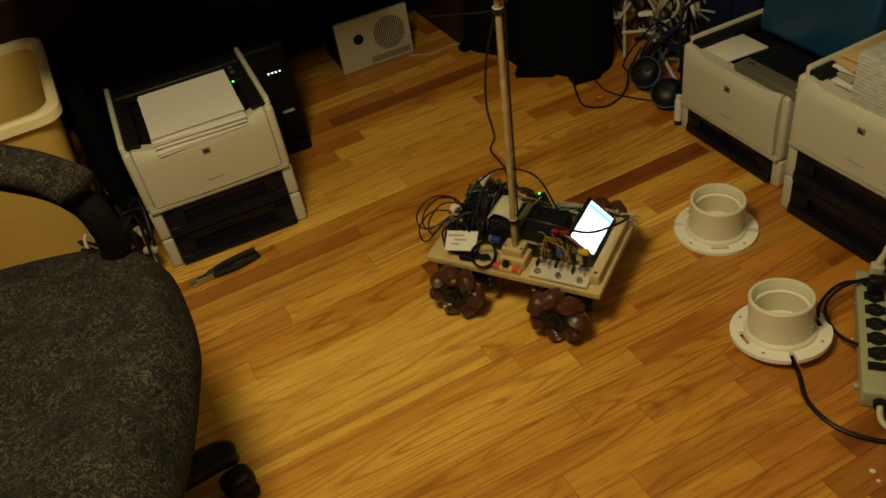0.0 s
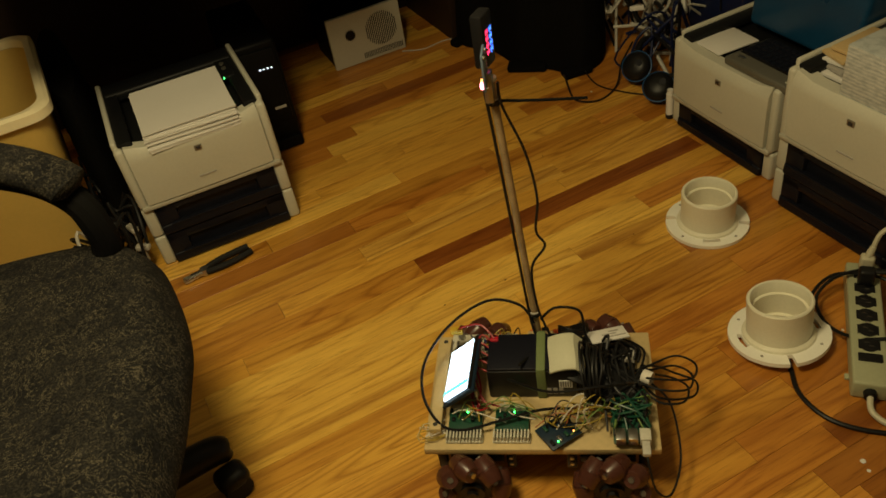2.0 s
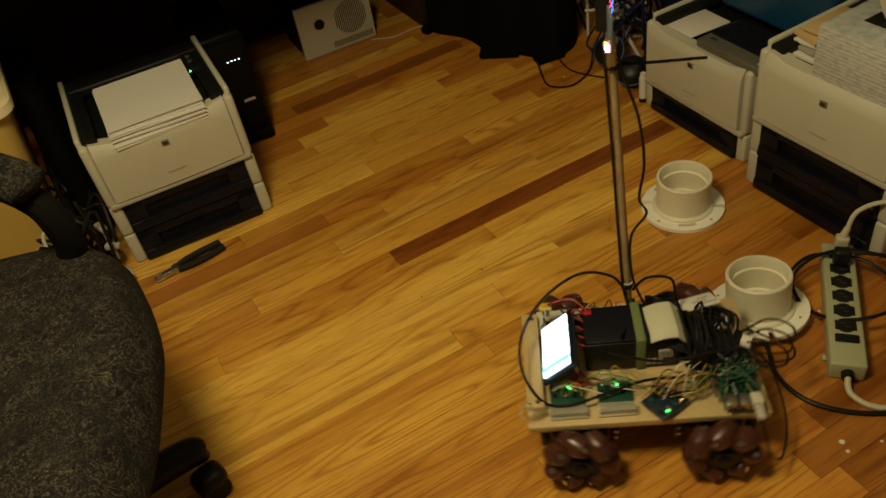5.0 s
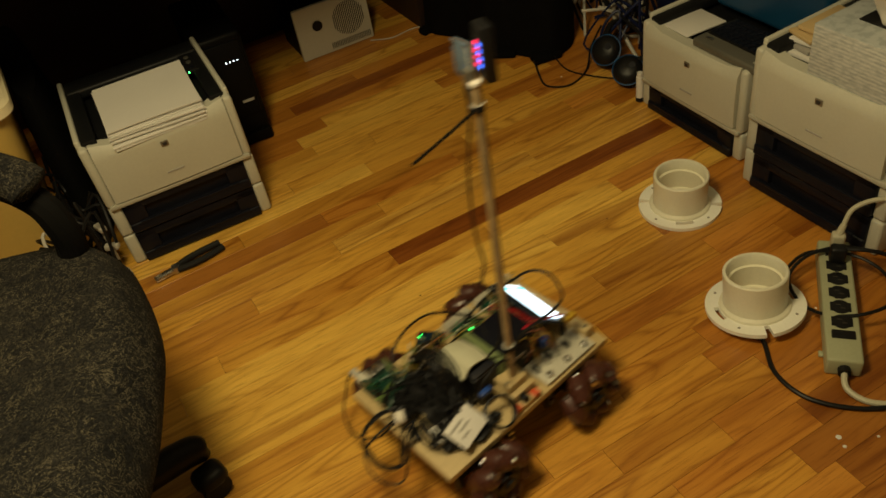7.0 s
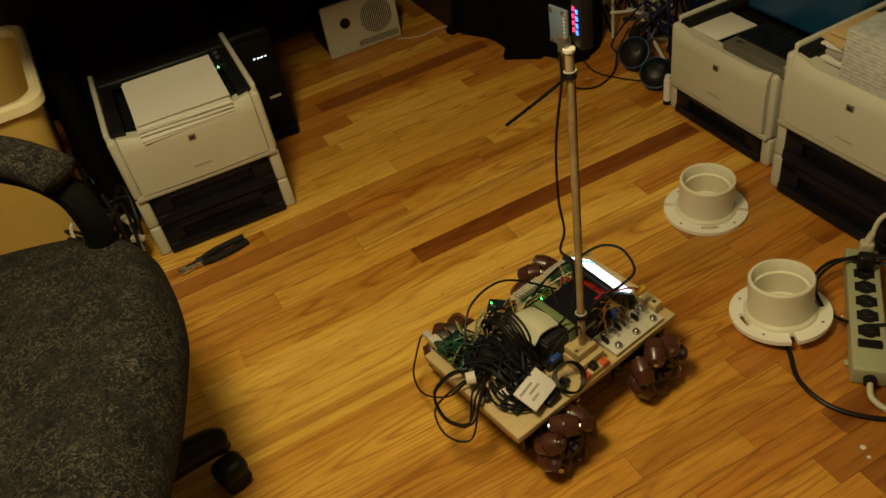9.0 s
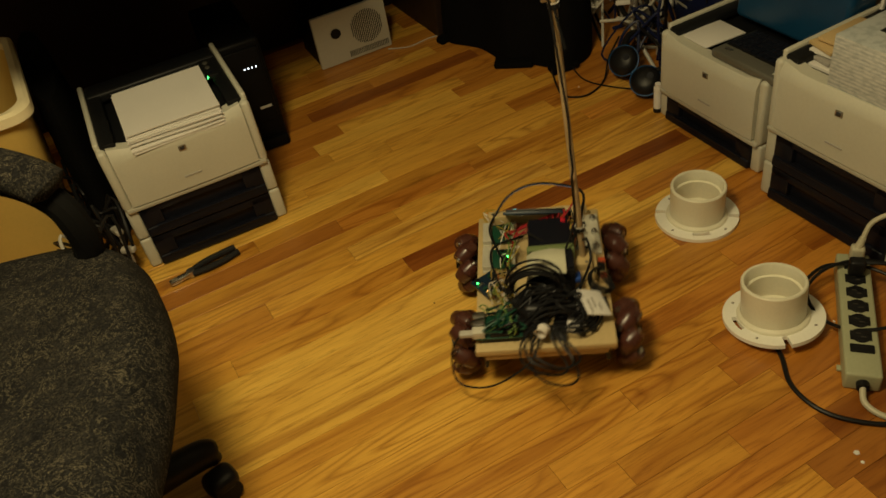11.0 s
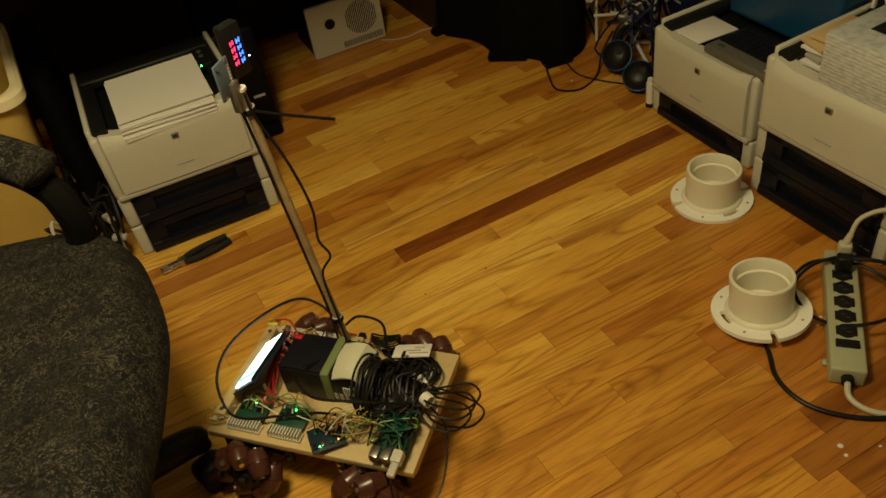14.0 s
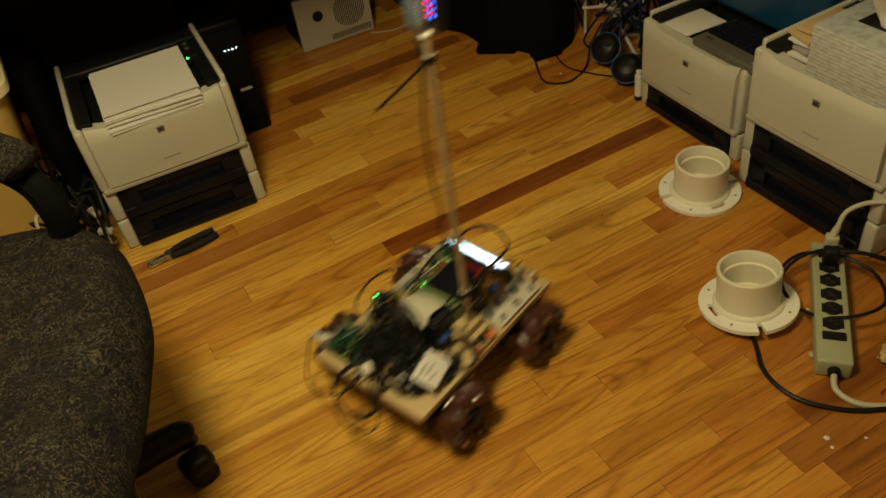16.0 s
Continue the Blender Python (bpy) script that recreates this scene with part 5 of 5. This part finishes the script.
for k in range(5):
    pts = [(0.078, -0.045 + 0.012 * k, DZ + 0.066 - 0.006 * k), (0.098 + 0.004 * k, -0.055 + 0.012 * k, DZ + 0.078 - 0.008 * k), (0.112, -0.03 + 0.02 * k, DZ + 0.05 - 0.006 * k), (0.100, 0.02 + 0.012 * k, DZ + 0.028), (0.105 - 0.02 * (k % 3), 0.055, DZ + 0.02)]
    part("red_lead", tubed(pts, 0.0017, 6, 6), WIRE_R, ROBOT)
part("red_lead", tubed([(0.076, -0.050, DZ + 0.075), (0.100, -0.070, DZ + 0.088), (0.132, -0.078, DZ + 0.076), (0.142, -0.082, DZ + 0.066)], 0.0018, 6, 7), WIRE_R, ROBOT)
for k in range(56):
    zone = k % 4
    if zone == 0:
        p, q = (rnd.uniform(0.02, 0.16), 0.045 + rnd.uniform(0, 0.02), DZ + 0.014), (rnd.uniform(-0.02, 0.14), 0.06 + rnd.uniform(0, 0.03), DZ + 0.016)
    elif zone == 1:
        p, q = (rnd.uniform(-0.06, 0.01), 0.06 + rnd.uniform(0, 0.04), DZ + 0.016), (rnd.uniform(-0.13, -0.03), 0.05 + rnd.uniform(0, 0.05), DZ + 0.02)
    elif zone == 2:
        p, q = (rnd.uniform(-0.14, -0.08), 0.04 + rnd.uniform(0, 0.03), DZ + 0.03), (rnd.uniform(-0.10, -0.02), 0.07 + rnd.uniform(0, 0.04), DZ + 0.012)
    else:
        p, q = (rnd.uniform(0.04, 0.12), -0.09 + rnd.uniform(0, 0.03), DZ + 0.02), (rnd.uniform(0.02, 0.10), -0.055, DZ + 0.05)
    mid = ((p[0] + q[0]) / 2 + rnd.uniform(-0.02, 0.02), (p[1] + q[1]) / 2 + rnd.uniform(-0.02, 0.02), max(p[2], q[2]) + rnd.uniform(0.006, 0.03))
    part("thin_wire", tubed([p, mid, q], 0.0011, 5, 6), (WIRE_Y, WIRE_Y, TISSUE, WIRE_O, WIRE_G, WIRE_K)[k % 6], ROBOT)
for k in range(8):
    a = rnd.uniform(0, 6)
    c = Vector((0.178, 0.100, DZ + 0.004))
    part("thin_wire", tubed([c + Vector((rnd.uniform(-0.03, 0.0), rnd.uniform(-0.03, 0.0), 0.006)), c + Vector((0.014 * math.cos(a) + 0.008, 0.014 * math.sin(a), 0.014)), c + Vector((0.016 * math.cos(a + 2) + 0.01, 0.02 * math.sin(a + 2), 0.004)), c + Vector((-0.025, 0.0, 0.004))], 0.0008, 5, 6), WIRE_Y if k % 2 else TISSUE, ROBOT)

# ---- oak strip floor ----
PITCH, SHIFT = 0.0590, 0.003
single("floor", boxed((-0.75, -0.8, -0.030), (4.9, 4.7, 0.04), 0), GAP, "strip oak floor", kind="structure")
FLOOR = bpy.data.objects["floor"]
PLANK_ME = {}


def plank_mesh(length, material):
    key = (round(length, 2), material.name)
    if key not in PLANK_ME:
        bm = bmesh.new()
        L, W = key[0] - 0.0006, PITCH - 0.0004
        b = 0.0003
        vs = []
        for z, ins in ((-0.0085, 0), (-b, 0), (0, b)):
            vs.append([bm.verts.new((x, y, z)) for x, y in ((ins, ins), (L - ins, ins), (L - ins, W - ins), (ins, W - ins))])
        for a, c in zip(vs, vs[1:]):
            for j in range(4):
                bm.faces.new((a[j], a[(j + 1) % 4], c[(j + 1) % 4], c[j]))
        bm.faces.new(vs[-1])
        PLANK_ME[key] = mesh_of("plank", bm, material, 8)
    return PLANK_ME[key]


# joints that show plainly: row, start of a plank, its wood
O, M, G, R, D, B = OAK, OAK_MID, OAK_GOLD, OAK_RED, OAK_DARK, OAK_BROWN_DIM
# near right: browner wood, partly light falloff put into the plank colour
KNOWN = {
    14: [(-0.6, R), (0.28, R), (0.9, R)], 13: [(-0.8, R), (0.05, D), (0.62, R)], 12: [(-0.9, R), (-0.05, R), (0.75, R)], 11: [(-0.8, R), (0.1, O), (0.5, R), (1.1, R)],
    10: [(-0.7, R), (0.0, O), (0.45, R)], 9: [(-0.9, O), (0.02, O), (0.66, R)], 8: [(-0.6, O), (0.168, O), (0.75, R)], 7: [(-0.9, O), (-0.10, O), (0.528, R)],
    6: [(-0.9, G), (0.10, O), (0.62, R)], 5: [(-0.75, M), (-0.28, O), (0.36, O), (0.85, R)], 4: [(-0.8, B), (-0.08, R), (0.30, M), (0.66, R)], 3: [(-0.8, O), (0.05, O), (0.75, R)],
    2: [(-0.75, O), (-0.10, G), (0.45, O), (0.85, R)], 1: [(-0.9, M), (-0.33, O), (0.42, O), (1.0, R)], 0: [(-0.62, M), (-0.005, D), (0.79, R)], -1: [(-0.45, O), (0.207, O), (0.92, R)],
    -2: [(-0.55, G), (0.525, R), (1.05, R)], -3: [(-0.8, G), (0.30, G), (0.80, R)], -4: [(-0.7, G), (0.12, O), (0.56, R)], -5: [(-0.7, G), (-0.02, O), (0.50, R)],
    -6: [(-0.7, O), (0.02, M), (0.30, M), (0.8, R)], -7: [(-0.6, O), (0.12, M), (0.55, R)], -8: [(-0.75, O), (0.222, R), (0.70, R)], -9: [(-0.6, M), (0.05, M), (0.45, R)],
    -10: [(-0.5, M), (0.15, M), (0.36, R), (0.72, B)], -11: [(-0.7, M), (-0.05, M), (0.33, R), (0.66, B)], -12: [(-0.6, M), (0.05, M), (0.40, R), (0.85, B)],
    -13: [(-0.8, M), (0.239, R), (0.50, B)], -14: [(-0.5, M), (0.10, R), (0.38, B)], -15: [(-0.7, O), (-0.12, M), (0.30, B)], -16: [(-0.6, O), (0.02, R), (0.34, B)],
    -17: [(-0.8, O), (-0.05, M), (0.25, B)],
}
rnd = random.Random(77)
extra = {OAK: [], OAK_BROWN_DIM: [], OAK_MID: [], OAK_GOLD: [], OAK_RED: [], OAK_DARK: []}
for row in range(-52, 25):
    y = row * PITCH + SHIFT
    near = -24 <= row <= 21
    x, cuts = -3.1, []
    if row in KNOWN:
        first = KNOWN[row][0][0]
        while x < first - 0.3:
            cuts.append((x, OAK))
            x += rnd.uniform(0.5, 1.1)
        cuts = [c for c in cuts if c[0] < first - 0.25] + KNOWN[row]
    else:
        x -= rnd.uniform(0, 0.8)
        while x < 1.6:
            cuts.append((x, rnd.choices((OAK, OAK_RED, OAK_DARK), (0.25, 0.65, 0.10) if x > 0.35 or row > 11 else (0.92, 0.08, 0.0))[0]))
            x += rnd.uniform(0.38, 1.15)
    cuts = [(round(c, 2), m) for c, m in cuts]
    for (a, m), b in zip(cuts, [c[0] for c in cuts[1:]] + [1.62]):
        if near and b > -1.0 and a < 1.3:
            o = new("plank", plank_mesh(b - a, m))
            o.parent, o.location = FLOOR, (a, y, 0)
        elif b > -3.1:
            extra[m].append((max(a, -3.15), b, y))
for m, boards in extra.items():
    verts, faces = [], []
    for a, b, y in boards:
        k = len(verts)
        verts += [(a, y, -0.0085), (b - 0.001, y, -0.0085), (b - 0.001, y + PITCH - 0.0007, -0.0085), (a, y + PITCH - 0.0007, -0.0085), (a, y, 0), (b - 0.001, y, 0), (b - 0.001, y + PITCH - 0.0007, 0), (a, y + PITCH - 0.0007, 0)]
        faces += [(k + 4, k + 5, k + 6, k + 7)] + [(k + i, k + (i + 1) % 4, k + 4 + (i + 1) % 4, k + 4 + i) for i in range(4)]
    if verts:
        me = bpy.data.meshes.new("far_planks")
        me.from_pydata(verts, [], faces)
        me.materials.append(m)
        o = new("far_planks", me)
        o.parent = FLOOR
        tagged(o, kind="stuff")


# ---- what moves ----
ROBOT_ROWS = [
    (0, 0.182, -0.132, 306.0), (0.3, 0.188, -0.146, 311.5), (0.5, 0.189, -0.148, 312.0), (0.8, 0.194, -0.152, 309.0),
    (1, 0.214, -0.176, 294.0), (1.3, 0.216, -0.323, 241.5), (1.5, 0.171, -0.442, 203.7), (1.7, 0.073, -0.500, 166.2),
    (1.9, -0.018, -0.512, 147.5), (2.1, -0.021, -0.510, 146.2), (3.7, -0.019, -0.509, 145.7), (4, 0.042, -0.505, 157.8),
    (4.3, 0.190, -0.595, 156.5), (4.5, 0.208, -0.612, 160.0), (4.7, 0.195, -0.606, 159.3), (5.4, 0.100, -0.575, 120.0),
    (6.1, -0.060, -0.500, 60.0), (6.6, -0.118, -0.454, 20.0), (6.8, -0.117, -0.452, 16.1), (7, -0.062, -0.452, 12.5),
    (7.2, 0.028, -0.436, 10.5), (7.4, 0.049, -0.440, 10.0), (7.6, 0.050, -0.440, 10.2), (9.3, 0.047, -0.440, 10.2),
    (9.7, 0.050, -0.435, 13.0), (10.5, 0.100, -0.360, 38.0), (11.1, 0.165, -0.280, 62.0), (11.3, 0.226, -0.266, 67.1),
    (11.5, 0.330, -0.285, 72.0), (11.7, 0.401, -0.300, 88.2), (12, 0.403, -0.290, 90.3), (12.15, 0.398, -0.288, 91.7),
    (12.3, 0.368, -0.283, 94.8), (12.5, 0.269, -0.290, 100.3), (12.7, 0.141, -0.300, 102.8), (13, -0.094, -0.341, 113.6),
    (13.2, -0.232, -0.357, 124.0), (13.4, -0.298, -0.356, 132.6), (13.6, -0.305, -0.354, 133.4), (13.9, -0.307, -0.353, 133.4),
    (14.2, -0.302, -0.362, 127.6), (14.4, -0.274, -0.402, 91.8), (14.5, -0.270, -0.422, 67.7), (14.6, -0.282, -0.424, 41.7),
    (14.8, -0.296, -0.423, 25.4), (15, -0.296, -0.418, 23.3), (15.4, -0.297, -0.413, 23.0), (15.6, -0.251, -0.391, 21.6),
    (15.8, -0.182, -0.370, 20.5), (15.9, -0.131, -0.350, 20.8), (16, -0.064, -0.330, 21.5),
]
FLANGE_A_ROWS = [(0.0, 0.592, -0.238, 0), (11.35, 0.592, -0.238, 0), (11.5, 0.680, -0.226, 12), (11.65, 0.684, -0.222, 24), (12.0, 0.678, -0.216, 26), (12.3, 0.665, -0.236, 26), (12.5, 0.664, -0.238, 26), (16.0, 0.664, -0.238, 26)]
FLANGE_B_ROWS = [(0.0, 0.473, -0.558, 0), (1.35, 0.473, -0.558, 0), (1.5, 0.482, -0.586, 0), (1.75, 0.464, -0.586, 0), (4.2, 0.464, -0.586, 0), (4.6, 0.482, -0.573, 0), (9.2, 0.482, -0.573, 0), (11.3, 0.488, -0.570, 0), (16.0, 0.488, -0.570, 0)]


def between(t):
    """Robot place and heading at t, eased between rows."""
    for a, b in zip(ROBOT_ROWS, ROBOT_ROWS[1:]):
        if a[0] <= t <= b[0]:
            s = (t - a[0]) / (b[0] - a[0])
            return tuple(p + (q - p) * s for p, q in zip(a[1:], b[1:]))
    return ROBOT_ROWS[-1][1:]


def leaning(dx, dy):
    """The mast's pose on the deck, its top moved by dx, dy."""
    turn = Vector((0, 0, 0.55)).rotation_difference(Vector((dx, dy, 0.55))).to_matrix().to_4x4()
    return Matrix.Translation(POLE0) @ turn @ Matrix.Translation(-POLE0)


MAST_ROWS = [(0.0, -0.019, -0.011), (0.8, -0.017, -0.010), (1.2, 0, 0), (14.6, 0, 0), (14.8, -0.013, 0.013), (15.4, -0.010, 0.010), (15.7, 0, 0), (16.0, 0, 0)]


def motions():
    walk(mast, [(t, leaning(dx, dy)) for t, dx, dy in MAST_ROWS])
    walk(ROBOT, [(t, pose(x, y, 0, 0, 0, h)) for t, x, y, h in ROBOT_ROWS])
    walk(FLANGE_A, [(t, pose(x, y, 0, 0, 0, h)) for t, x, y, h in FLANGE_A_ROWS])
    walk(FLANGE_B, [(t, pose(x, y + 0.005, 0.0115, -7.5, 1.0, h)) for t, x, y, h in FLANGE_B_ROWS])
    steps = [k / 20 for k in range(321)]
    for wheel, sx, sy in WHEELS:
        spin, rows, last = 0.0, [], between(0.0)
        for t in steps:
            now = between(t)
            dx, dy, dh = now[0] - last[0], now[1] - last[1], radians(now[2] - last[2])
            h = radians((now[2] + last[2]) / 2)
            fx, fy = dx * math.cos(h) + dy * math.sin(h), -dx * math.sin(h) + dy * math.cos(h)
            roll = (fx - sx * sy * fy - sy * 0.265 * dh) / WHEEL_R
            spin += max(-1.4, min(1.4, roll))
            last = now
            rows.append((t, Matrix.Translation((sx * 0.112, sy * 0.153, WHEEL_R)) @ Matrix.Rotation(spin, 4, "Y")))
        walk(wheel, rows)


motions()
